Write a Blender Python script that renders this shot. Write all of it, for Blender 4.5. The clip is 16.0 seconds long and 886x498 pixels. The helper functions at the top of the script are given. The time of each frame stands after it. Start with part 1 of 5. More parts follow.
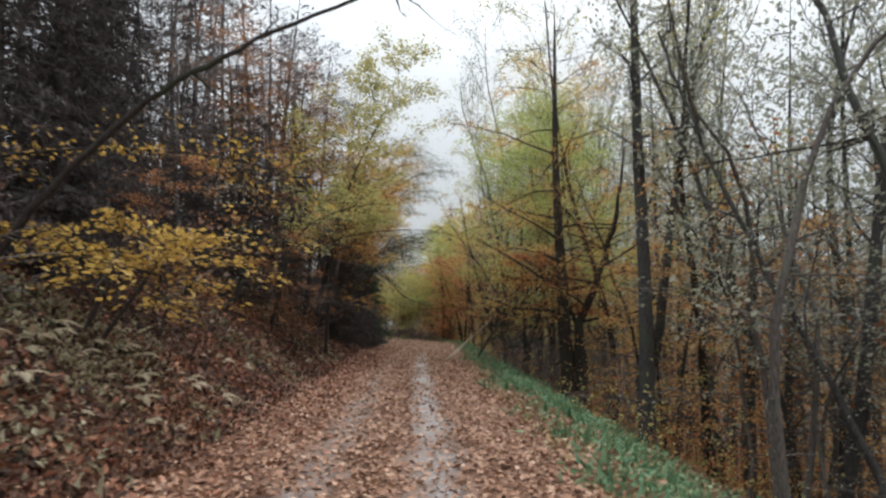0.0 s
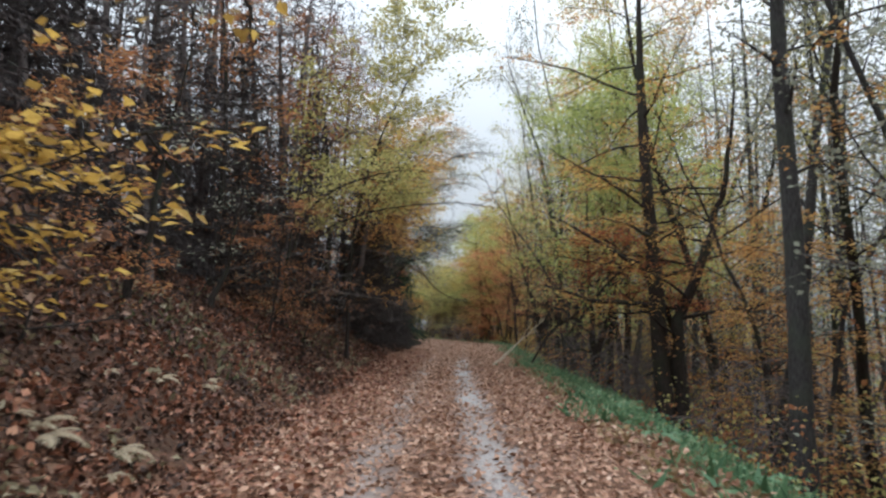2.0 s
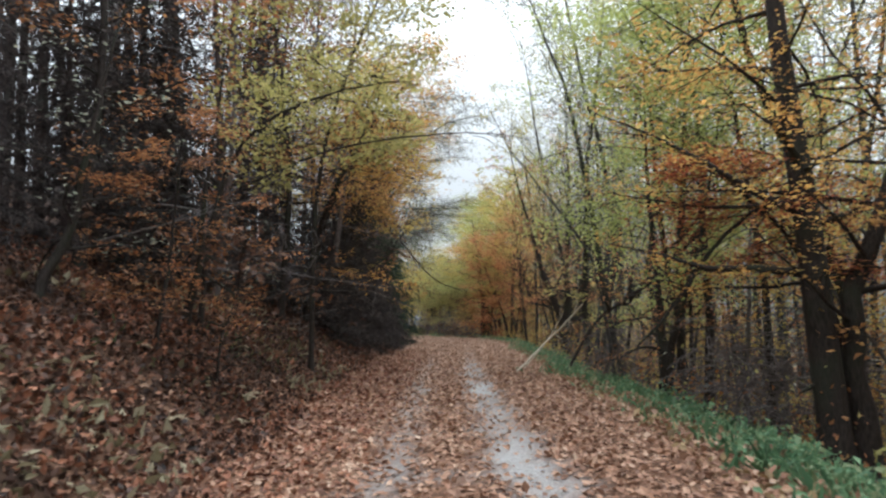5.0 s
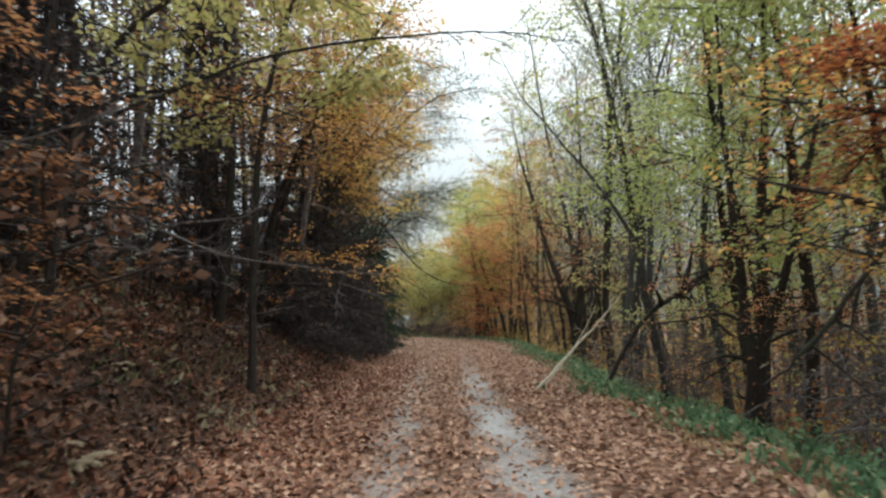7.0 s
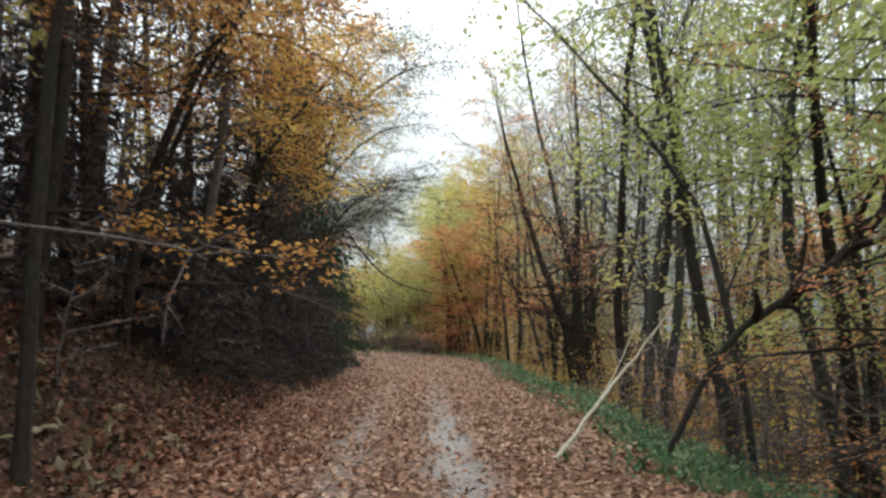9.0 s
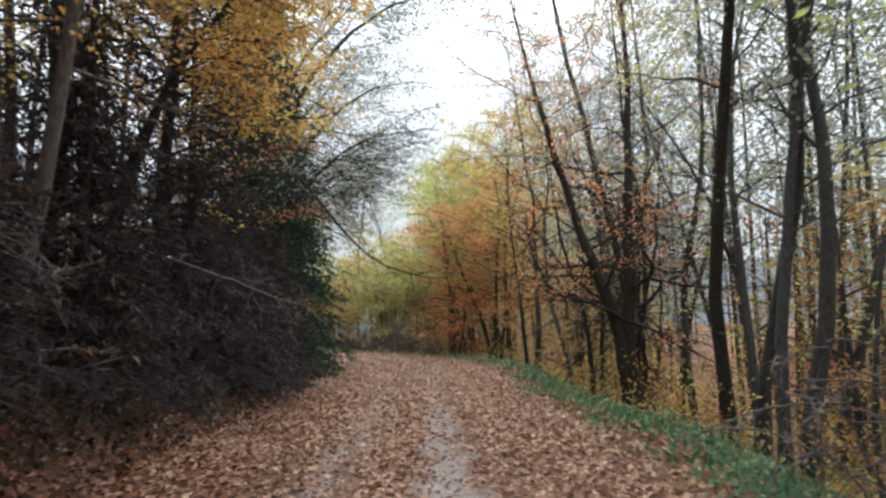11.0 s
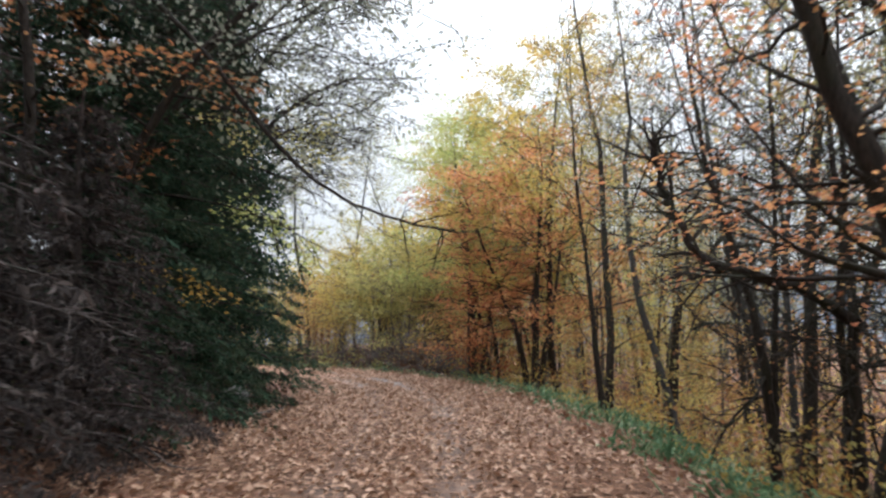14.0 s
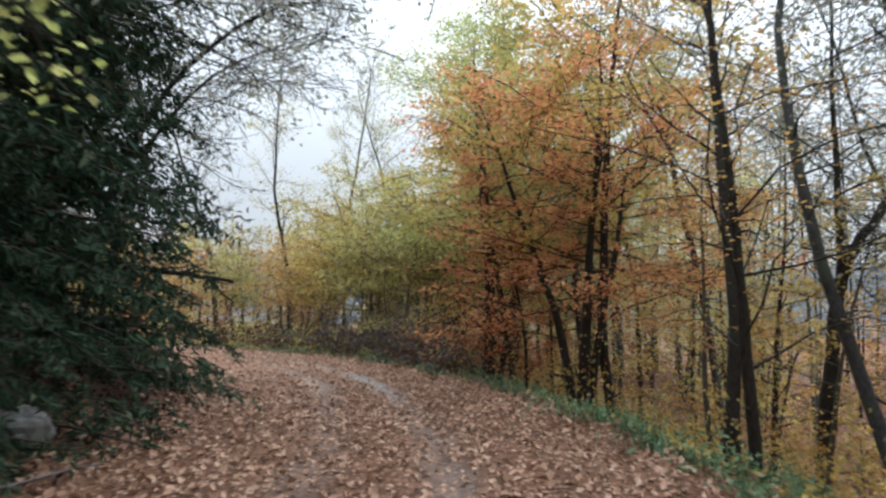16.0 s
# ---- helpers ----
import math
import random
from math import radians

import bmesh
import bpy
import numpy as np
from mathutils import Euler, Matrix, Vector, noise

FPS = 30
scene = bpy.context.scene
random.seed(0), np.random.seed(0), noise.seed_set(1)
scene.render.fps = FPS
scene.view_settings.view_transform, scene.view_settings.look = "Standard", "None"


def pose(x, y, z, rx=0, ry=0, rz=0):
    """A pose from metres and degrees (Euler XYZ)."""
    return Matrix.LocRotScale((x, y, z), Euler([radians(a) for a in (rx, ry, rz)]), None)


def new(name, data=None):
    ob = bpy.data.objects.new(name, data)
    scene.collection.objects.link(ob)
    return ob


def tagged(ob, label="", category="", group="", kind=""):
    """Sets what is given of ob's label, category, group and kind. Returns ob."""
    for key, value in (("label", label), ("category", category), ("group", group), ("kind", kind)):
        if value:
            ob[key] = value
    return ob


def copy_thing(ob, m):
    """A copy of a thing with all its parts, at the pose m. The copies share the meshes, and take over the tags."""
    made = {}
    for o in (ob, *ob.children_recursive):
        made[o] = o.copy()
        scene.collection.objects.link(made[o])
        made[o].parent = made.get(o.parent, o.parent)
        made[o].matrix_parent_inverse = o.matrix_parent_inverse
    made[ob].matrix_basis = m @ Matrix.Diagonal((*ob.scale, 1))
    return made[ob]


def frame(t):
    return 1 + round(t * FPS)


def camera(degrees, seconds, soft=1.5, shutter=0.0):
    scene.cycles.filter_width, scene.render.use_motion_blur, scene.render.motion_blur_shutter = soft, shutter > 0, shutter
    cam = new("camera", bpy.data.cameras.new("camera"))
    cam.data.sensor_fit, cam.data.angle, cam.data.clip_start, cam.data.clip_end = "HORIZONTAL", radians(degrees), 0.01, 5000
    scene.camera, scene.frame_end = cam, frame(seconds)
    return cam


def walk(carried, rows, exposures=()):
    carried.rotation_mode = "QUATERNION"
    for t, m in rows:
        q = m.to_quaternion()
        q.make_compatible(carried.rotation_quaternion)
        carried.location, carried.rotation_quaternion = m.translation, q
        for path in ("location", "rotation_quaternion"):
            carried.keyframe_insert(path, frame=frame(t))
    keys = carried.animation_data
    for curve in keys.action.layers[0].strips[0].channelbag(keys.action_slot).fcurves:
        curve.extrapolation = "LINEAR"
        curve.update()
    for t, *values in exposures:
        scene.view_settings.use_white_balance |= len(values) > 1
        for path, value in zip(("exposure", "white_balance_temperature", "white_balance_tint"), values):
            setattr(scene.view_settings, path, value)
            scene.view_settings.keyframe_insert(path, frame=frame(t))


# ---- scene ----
cam = camera(65.0, 16.0, soft=2.5, shutter=0.4)
PATH = [
    (0, pose(0.000, -0.000, 1.780, 96.21, -0.83, -0.03)),
    (0.5, pose(-0.122, 1.654, 1.767, 95.01, -0.39, -0.35)),
    (1, pose(-0.251, 3.286, 1.735, 95.49, -0.86, 1.13)),
    (1.5, pose(-0.387, 4.868, 1.714, 95.06, 0.48, 1.51)),
    (2, pose(-0.529, 6.362, 1.714, 96.16, -0.79, 2.69)),
    (2.5, pose(-0.656, 7.818, 1.703, 94.87, -0.87, 2.31)),
    (3, pose(-0.774, 9.198, 1.696, 96.46, -0.03, 2.27)),
    (3.5, pose(-0.886, 10.531, 1.693, 96.00, -0.09, 1.62)),
    (4, pose(-1.012, 11.916, 1.663, 96.48, 0.47, 2.49)),
    (4.2, pose(-1.059, 12.470, 1.630, 95.79, 0.64, 2.48)),
    (6.3, pose(-1.418, 17.805, 1.622, 96.03, 0.93, 1.77)),
    (6.5, pose(-1.441, 18.437, 1.607, 96.85, 0.99, 1.78)),
    (7, pose(-1.498, 20.036, 1.624, 95.77, 1.35, 1.31)),
    (7.5, pose(-1.541, 21.605, 1.670, 96.09, 1.88, 1.67)),
    (8, pose(-1.521, 23.171, 1.722, 96.31, 1.09, 0.72)),
    (8.5, pose(-1.464, 24.780, 1.741, 97.42, 1.17, -1.98)),
    (9, pose(-1.432, 26.440, 1.752, 96.62, 0.91, -1.20)),
    (9.2, pose(-1.418, 27.106, 1.742, 95.92, 0.64, -1.55)),
    (11.3, pose(-1.399, 34.649, 1.730, 96.41, 1.81, -1.15)),
    (11.5, pose(-1.407, 35.420, 1.732, 96.05, 0.96, -1.07)),
    (12, pose(-1.418, 37.352, 1.683, 95.78, 0.27, 0.07)),
    (12.5, pose(-1.413, 39.359, 1.673, 96.42, 0.19, 0.38)),
    (13, pose(-1.368, 41.347, 1.683, 96.10, 1.91, -1.06)),
    (13.5, pose(-1.355, 43.384, 1.690, 97.09, 0.38, -1.69)),
    (14, pose(-1.335, 45.484, 1.670, 97.35, 0.30, -0.16)),
    (14.5, pose(-1.332, 47.636, 1.682, 96.07, 0.02, -1.13)),
    (15, pose(-1.342, 49.807, 1.694, 96.48, -0.95, 0.49)),
    (15.5, pose(-1.344, 52.116, 1.723, 95.54, -1.22, 0.68)),
    (16, pose(-1.376, 54.341, 1.680, 95.93, -1.48, 0.29)),
]
# the clip's camera warms and brightens its picture a little on the way
walk(cam, PATH, [(0, -0.22, 6350, 8), (2.5, -0.05, 5980, 8), (4, 0.14, 6000, 8), (7, 0.18, 6250, 3), (9, 0.26, 6300, 5), (12, 0.28, 6050, 9), (13, 0.26, 6150, 9), (14, 0.34, 6150, 10), (16, 0.08, 6000, 8)])

# ---- light: bright overcast sky, one wide soft sun behind the cloud ----
SUN_ELEV, SUN_TURN = radians(52), radians(20)
world = bpy.data.worlds.new("overcast_sky")
scene.world = world
world.use_nodes = True
wn, wl = world.node_tree.nodes, world.node_tree.links
wn.clear()
sky = wn.new("ShaderNodeTexSky")
sky.sky_type, sky.sun_disc = "NISHITA", False
sky.sun_elevation, sky.sun_rotation = SUN_ELEV, SUN_TURN
sky.air_density, sky.dust_density = 1.0, 4.0
sky_gain = wn.new("ShaderNodeVectorMath")
sky_gain.operation = "SCALE"
sky_gain.inputs["Scale"].default_value = 0.10
cloud = wn.new("ShaderNodeMix")
cloud.data_type = "RGBA"
cloud.inputs[0].default_value = 0.86
cloud.inputs[7].default_value = (0.925, 0.965, 1.0, 1)
sky_out = wn.new("ShaderNodeBackground")
sky_out.inputs["Strength"].default_value = 1.0
# an overcast sky is several times brighter overhead than along the horizon
aim, high, climb = wn.new("ShaderNodeTexCoord"), wn.new("ShaderNodeSeparateXYZ"), wn.new("ShaderNodeMath")
climb.operation, climb.use_clamp = "MULTIPLY", True
rising = wn.new("ShaderNodeMapRange")
rising.inputs["To Min"].default_value, rising.inputs["To Max"].default_value = 0.70, 5.4
wl.new(aim.outputs["Generated"], high.inputs[0])
wl.new(high.outputs["Z"], climb.inputs[0])
wl.new(high.outputs["Z"], climb.inputs[1])
wl.new(climb.outputs[0], rising.inputs["Value"])
wl.new(rising.outputs[0], sky_out.inputs["Strength"])
world_out = wn.new("ShaderNodeOutputWorld")
wl.new(sky.outputs[0], sky_gain.inputs[0])
wl.new(sky_gain.outputs[0], cloud.inputs[6])
wl.new(cloud.outputs[2], sky_out.inputs["Color"])
wl.new(sky_out.outputs[0], world_out.inputs["Surface"])
sun = new("sun", bpy.data.lights.new("sun", "SUN"))
sun.data.energy, sun.data.angle, sun.data.color = 1.5, radians(25), (1.0, 0.98, 0.95)
sun.rotation_euler = (radians(90) - SUN_ELEV, 0, radians(180) - SUN_TURN)


# ---- materials ----
def nodes_of(name):
    m = bpy.data.materials.new(name)
    m.use_nodes = True
    nt = m.node_tree
    nt.nodes.clear()
    return m, nt.nodes, nt.links


def ramp_node(ns, stops):
    r = ns.new("ShaderNodeValToRGB")
    e = r.color_ramp.elements
    while len(e) < len(stops):
        e.new(0.5)
    for k, (p, c) in zip(e, stops):
        k.position, k.color = p, (*c, 1)
    return r


def leaf_material(name, colours, through_light=0.4, rough=0.55, gloss=0.25):
    """Thin leaves: every leaf takes its own colour, each plant a shift of its own; light also passes through."""
    m, ns, ls = nodes_of(name)
    geo, info = ns.new("ShaderNodeNewGeometry"), ns.new("ShaderNodeObjectInfo")
    r = ramp_node(ns, [(i / (len(colours) - 1), c) for i, c in enumerate(colours)])
    co = ns.new("ShaderNodeTexCoord")
    patch = ns.new("ShaderNodeTexNoise")
    patch.inputs["Scale"].default_value = 0.55
    ls.new(co.outputs["Object"], patch.inputs["Vector"])
    a = ns.new("ShaderNodeMath")
    a.operation = "MULTIPLY_ADD"
    a.inputs[1].default_value, a.inputs[2].default_value = 0.6, -0.30
    ls.new(patch.outputs["Fac"], a.inputs[0])
    b = ns.new("ShaderNodeMath")
    b.operation = "MULTIPLY_ADD"
    b.inputs[1].default_value = 0.75
    ls.new(geo.outputs["Random Per Island"], b.inputs[0])
    ls.new(a.outputs[0], b.inputs[2])
    c = ns.new("ShaderNodeMath")
    c.operation = "MULTIPLY_ADD"
    c.inputs[1].default_value = 0.22
    ls.new(info.outputs["Random"], c.inputs[0])
    ls.new(b.outputs[0], c.inputs[2])
    ls.new(c.outputs[0], r.inputs[0])
    vein = ns.new("ShaderNodeTexNoise")
    vein.inputs["Scale"].default_value = 40
    ls.new(co.outputs["Object"], vein.inputs["Vector"])
    mul = ns.new("ShaderNodeMix")
    mul.data_type, mul.blend_type = "RGBA", "MULTIPLY"
    mul.inputs[0].default_value = 0.45
    ls.new(r.outputs[0], mul.inputs[6])
    tone = ramp_node(ns, [(0.3, (0.55, 0.55, 0.55)), (0.6, (1, 1, 1))])
    ls.new(vein.outputs["Fac"], tone.inputs[0])
    ls.new(tone.outputs[0], mul.inputs[7])
    front = ns.new("ShaderNodeBsdfPrincipled")
    front.inputs["Roughness"].default_value = rough
    front.inputs["Specular IOR Level"].default_value = gloss
    back = ns.new("ShaderNodeBsdfTranslucent")
    ls.new(mul.outputs[2], front.inputs["Base Color"])
    ls.new(mul.outputs[2], back.inputs["Color"])
    mix, out = ns.new("ShaderNodeMixShader"), ns.new("ShaderNodeOutputMaterial")
    mix.inputs[0].default_value = through_light
    ls.new(front.outputs[0], mix.inputs[1])
    ls.new(back.outputs[0], mix.inputs[2])
    ls.new(mix.outputs[0], out.inputs["Surface"])
    return m


def bark_material(name, dark, light, moss=(0.07, 0.09, 0.04), scale=6.0):
    m, ns, ls = nodes_of(name)
    co = ns.new("ShaderNodeTexCoord")
    stretch = ns.new("ShaderNodeMapping")
    stretch.inputs["Scale"].default_value = (1, 1, 0.25)
    ls.new(co.outputs["Object"], stretch.inputs["Vector"])
    grain, patch = ns.new("ShaderNodeTexNoise"), ns.new("ShaderNodeTexNoise")
    grain.inputs["Scale"].default_value, grain.inputs["Detail"].default_value = scale * 5, 6
    patch.inputs["Scale"].default_value = 1.1
    ls.new(stretch.outputs[0], grain.inputs["Vector"])
    ls.new(co.outputs["Object"], patch.inputs["Vector"])
    r = ramp_node(ns, [(0.3, dark), (0.7, light)])
    ls.new(grain.outputs["Fac"], r.inputs[0])
    mask = ramp_node(ns, [(0.5, (0, 0, 0)), (0.72, (1, 1, 1))])
    ls.new(patch.outputs["Fac"], mask.inputs[0])
    mix = ns.new("ShaderNodeMix")
    mix.data_type = "RGBA"
    mix.inputs[7].default_value = (*moss, 1)
    ls.new(mask.outputs[0], mix.inputs[0])
    ls.new(r.outputs[0], mix.inputs[6])
    p, out, bump = ns.new("ShaderNodeBsdfPrincipled"), ns.new("ShaderNodeOutputMaterial"), ns.new("ShaderNodeBump")
    p.inputs["Roughness"].default_value = 0.9
    p.inputs["Specular IOR Level"].default_value = 0.2
    bump.inputs["Strength"].default_value, bump.inputs["Distance"].default_value = 0.6, 0.02
    ls.new(grain.outputs["Fac"], bump.inputs["Height"])
    ls.new(bump.outputs[0], p.inputs["Normal"])
    ls.new(mix.outputs[2], p.inputs["Base Color"])
    ls.new(p.outputs[0], out.inputs["Surface"])
    return m


LEAF = {
    "yellow": leaf_material("yellow_leaf", [(0.27, 0.18, 0.055), (0.50, 0.35, 0.10), (0.62, 0.47, 0.14), (0.50, 0.44, 0.16)], 0.6),
    "gold": leaf_material("hazel_leaf", [(0.18, 0.11, 0.03), (0.36, 0.22, 0.052), (0.50, 0.32, 0.075), (0.55, 0.40, 0.12)], 0.55),
    "orange": leaf_material("orange_leaf", [(0.231, 0.11, 0.0495), (0.484, 0.242, 0.088), (0.616, 0.363, 0.132), (0.616, 0.462, 0.187)], 0.6),
    "amber": leaf_material("amber_leaf", [(0.264, 0.121, 0.044), (0.506, 0.253, 0.077), (0.638, 0.374, 0.11), (0.66, 0.484, 0.165)], 0.6),
    "copper": leaf_material("copper_leaf", [(0.15, 0.064, 0.032), (0.32, 0.135, 0.06), (0.44, 0.20, 0.085), (0.48, 0.28, 0.12)], 0.5),
    "red": leaf_material("red_leaf", [(0.172, 0.046, 0.029), (0.391, 0.115, 0.052), (0.483, 0.196, 0.069), (0.483, 0.287, 0.103)], 0.5),
    "lime": leaf_material("lime_leaf", [(0.26, 0.30, 0.085), (0.43, 0.48, 0.16), (0.54, 0.57, 0.22), (0.58, 0.53, 0.20)], 0.62),
    "olive": leaf_material("olive_leaf", [(0.21, 0.19, 0.07), (0.39, 0.36, 0.13), (0.55, 0.49, 0.19), (0.56, 0.43, 0.17)], 0.62),
    # pale leaf with distance haze put into its grey-green
    "pale": leaf_material("hazed_pale_leaf", [(0.17, 0.178, 0.135), (0.275, 0.288, 0.22), (0.37, 0.375, 0.29), (0.38, 0.32, 0.22)], 0.55),
    "brown": leaf_material("brown_leaf", [(0.06, 0.035, 0.025), (0.12, 0.065, 0.045), (0.20, 0.11, 0.07), (0.28, 0.18, 0.12)], 0.25),
    "fern": leaf_material("withered_fern", [(0.14, 0.105, 0.06), (0.26, 0.20, 0.125), (0.38, 0.31, 0.21), (0.48, 0.41, 0.30)], 0.3, 0.7),
    "weed": leaf_material("olive_weed", [(0.035, 0.045, 0.02), (0.075, 0.09, 0.04), (0.14, 0.145, 0.07), (0.26, 0.23, 0.12)], 0.3, 0.6),
    "twiggy": leaf_material("far_twig", [(0.08, 0.075, 0.075), (0.14, 0.13, 0.13), (0.20, 0.185, 0.18), (0.27, 0.23, 0.21)], 0.2, 0.8),
    "needle": leaf_material("spruce_needle", [(0.02, 0.041, 0.028), (0.036, 0.068, 0.044), (0.06, 0.103, 0.063), (0.105, 0.112, 0.068)], 0.08, 0.8, 0.06),
    "dead_needle": leaf_material("dead_spruce_twig", [(0.026, 0.024, 0.024), (0.054, 0.048, 0.046), (0.092, 0.077, 0.073), (0.15, 0.118, 0.107)], 0.12, 0.85, 0.1),
    "litter": leaf_material("fallen_leaf", [(0.13, 0.070, 0.046), (0.27, 0.138, 0.086), (0.37, 0.212, 0.135), (0.52, 0.38, 0.28)], 0.1, 0.6),
    # brown bank leaves; the near-black stops put the shaded gaps into the colour
    "bank_litter": leaf_material("shade_gap_leaf_on_bank", [(0.014, 0.008, 0.006), (0.055, 0.026, 0.016), (0.15, 0.070, 0.042), (0.40, 0.26, 0.17)], 0.1, 0.6),
    "pale_litter": leaf_material("pale_fallen_leaf", [(0.255, 0.148, 0.096), (0.365, 0.215, 0.14), (0.445, 0.278, 0.188), (0.52, 0.375, 0.275)], 0.1, 0.6),
    "russet": leaf_material("russet_fallen_leaf", [(0.06, 0.024, 0.015), (0.17, 0.066, 0.037), (0.29, 0.12, 0.066), (0.44, 0.25, 0.15)], 0.1, 0.6),
    "rust": leaf_material("rust_leaf", [(0.32, 0.11, 0.065), (0.60, 0.24, 0.115), (0.71, 0.34, 0.155), (0.72, 0.47, 0.20)], 0.65),
    "slope_litter": leaf_material("fallen_leaf_on_slope", [(0.09, 0.060, 0.034), (0.22, 0.145, 0.075), (0.36, 0.25, 0.13), (0.50, 0.38, 0.22)], 0.1, 0.6),
    "grass": leaf_material("verge_grass", [(0.055, 0.105, 0.055), (0.10, 0.195, 0.098), (0.165, 0.275, 0.14), (0.33, 0.35, 0.20)], 0.42, 0.5),
    "straw": leaf_material("withered_plant", [(0.08, 0.066, 0.035), (0.18, 0.15, 0.085), (0.28, 0.24, 0.15), (0.38, 0.33, 0.23)], 0.3, 0.7),
}
BARK = {
    "dark": bark_material("dark_bark", (0.015, 0.012, 0.010), (0.048, 0.037, 0.031), (0.032, 0.036, 0.023)),
    "grey": bark_material("grey_bark", (0.024, 0.022, 0.021), (0.078, 0.073, 0.069), (0.055, 0.062, 0.045)),
    # lighter bark: haze over the farther stems is put into the colour
    "slim": bark_material("hazed_stem_bark", (0.045, 0.039, 0.035), (0.15, 0.13, 0.115), (0.10, 0.105, 0.075)),
    "conifer": bark_material("conifer_bark", (0.025, 0.019, 0.018), (0.095, 0.072, 0.066), (0.07, 0.07, 0.06)),
    "twig": bark_material("dead_twig", (0.06, 0.05, 0.046), (0.20, 0.17, 0.16), (0.12, 0.11, 0.10)),
    "pale": bark_material("peeled_pole", (0.30, 0.25, 0.18), (0.56, 0.50, 0.40), (0.26, 0.20, 0.13)),
}


# ---- the lie of the land ----
# centre of the track with its half width: x, y, half width
TRACK = [(-0.6, -60, 2.4), (-0.7, -10, 2.4), (-0.95, 8, 2.5), (-1.65, 25, 2.95), (-2.1, 40, 3.3), (-2.15, 58, 3.35), (-2.7, 66, 3.4),
         (-4.4, 73.5, 3.4), (-7.8, 80.5, 3.4), (-12.6, 86, 3.3), (-20, 90, 3.2), (-34, 93, 3.0), (-60, 95, 3.0)]


def smooth_line(points, per=24):
    p = np.array(points, float)
    p = np.vstack([2 * p[0] - p[1], p, 2 * p[-1] - p[-2]])
    out = []
    for i in range(1, len(p) - 2):
        t = np.linspace(0, 1, per, endpoint=False)[:, None]
        a, b, c, d = p[i - 1], p[i], p[i + 1], p[i + 2]
        out.append(0.5 * (2 * b + (c - a) * t + (2 * a - 5 * b + 4 * c - d) * t ** 2 + (3 * b - a - 3 * c + d) * t ** 3))
    return np.vstack(out + [p[-2:-1]])


LINE = smooth_line(TRACK)
LDIR = np.gradient(LINE[:, :2], axis=0)
LDIR /= np.linalg.norm(LDIR, axis=1)[:, None]


def across(x, y):
    """Signed distance from the track's centre (right positive), its half width there, and how far along."""
    x, y = np.ravel(x).astype(float), np.ravel(y).astype(float)
    d, w, s = np.empty(len(x)), np.empty(len(x)), np.empty(len(x))
    for i in range(0, len(x), 20000):
        j = slice(i, i + 20000)
        dx, dy = x[j, None] - LINE[None, :, 0], y[j, None] - LINE[None, :, 1]
        k = np.argmin(dx * dx + dy * dy, axis=1)
        r = np.arange(len(k))
        side = dx[r, k] * LDIR[k, 1] - dy[r, k] * LDIR[k, 0]
        d[j] = np.sign(side) * np.sqrt(dx[r, k] ** 2 + dy[r, k] ** 2)
        w[j], s[j] = LINE[k, 2], LINE[k, 1]
    return d, w, s


def edge_shift(x, y):
    """How far the leaf-strewn edge of the track strays from its line."""
    x, y = np.ravel(x), np.ravel(y)
    return 0.26 * np.sin(0.83 * y + 1.5 * np.sin(0.37 * y)) + 0.16 * np.sin(2.4 * y + 1.3 * x) + 0.08 * np.sin(6.3 * y - 2 * x)


WAVES = [(0.9, 1.3, 0.2, 0.045), (-1.7, 0.8, 1.4, 0.035), (2.6, 2.1, 2.2, 0.02), (0.35, -0.28, 0.7, 0.10), (3.9, -3.1, 4.0, 0.012)]


def rough(x, y):
    return sum(a * np.sin(u * x + v * y + f + 1.7 * np.sin(0.31 * v * x - 0.4 * u * y)) for u, v, f, a in WAVES)


def height(x, y):
    x, y = np.ravel(x).astype(float), np.ravel(y).astype(float)
    d, w, s = across(x, y)
    off = np.abs(d) - w
    bank = np.interp(y, [0, 45, 62, 80, 100], [1.0, 1.0, 0.75, 0.35, 0.3])
    left = np.interp(off, [0, 0.25, 1.9, 5, 22, 70, 300, 1500], [0, 0.10, 1.55, 3.0, 10.5, 26, 60, 60]) * bank
    gentle = np.interp(y - 0.5 * x, [72, 96], [1.0, 0.12])
    right = gentle * np.interp(off, [0, 0.8, 6, 30, 60, 300, 1500], [0, -0.12, -2.2, -15.5, -22, -26, -26])
    flat = -0.045 * np.exp(-((d - 0.95) / 0.28) ** 2) - 0.045 * np.exp(-((d + 0.6) / 0.28) ** 2)
    k = np.clip(off / 1.2, 0, 1)
    return np.where(off <= 0, flat, np.where(d < 0, left, right)) + rough(x, y) * (0.12 + 0.88 * k) * np.clip(1 + off / 20, 1, 4)


def z_at(x, y):
    return float(height([x], [y])[0])


# ---- building blocks ----
def mesh_of(name, verts, faces, smooth=False):
    """A mesh from arrays of corners and of equal-sided faces."""
    verts, faces = np.asarray(verts, np.float32), np.asarray(faces, np.int32)
    me = bpy.data.meshes.new(name)
    n, k = faces.shape
    me.vertices.add(len(verts))
    me.vertices.foreach_set("co", verts.ravel())
    me.loops.add(n * k)
    me.loops.foreach_set("vertex_index", faces.ravel())
    me.polygons.add(n)
    me.polygons.foreach_set("loop_start", np.arange(0, n * k, k, dtype=np.int32))
    me.update(calc_edges=True)
    me.polygons.foreach_set("use_smooth", np.full(n, smooth))
    me.update()
    return me


def part(name, me, material, parent=None, label=""):
    ob = new(name, me)
    if not me.materials:
        me.materials.append(material)
    if parent is not None:
        ob.parent = parent
    return tagged(ob, label)


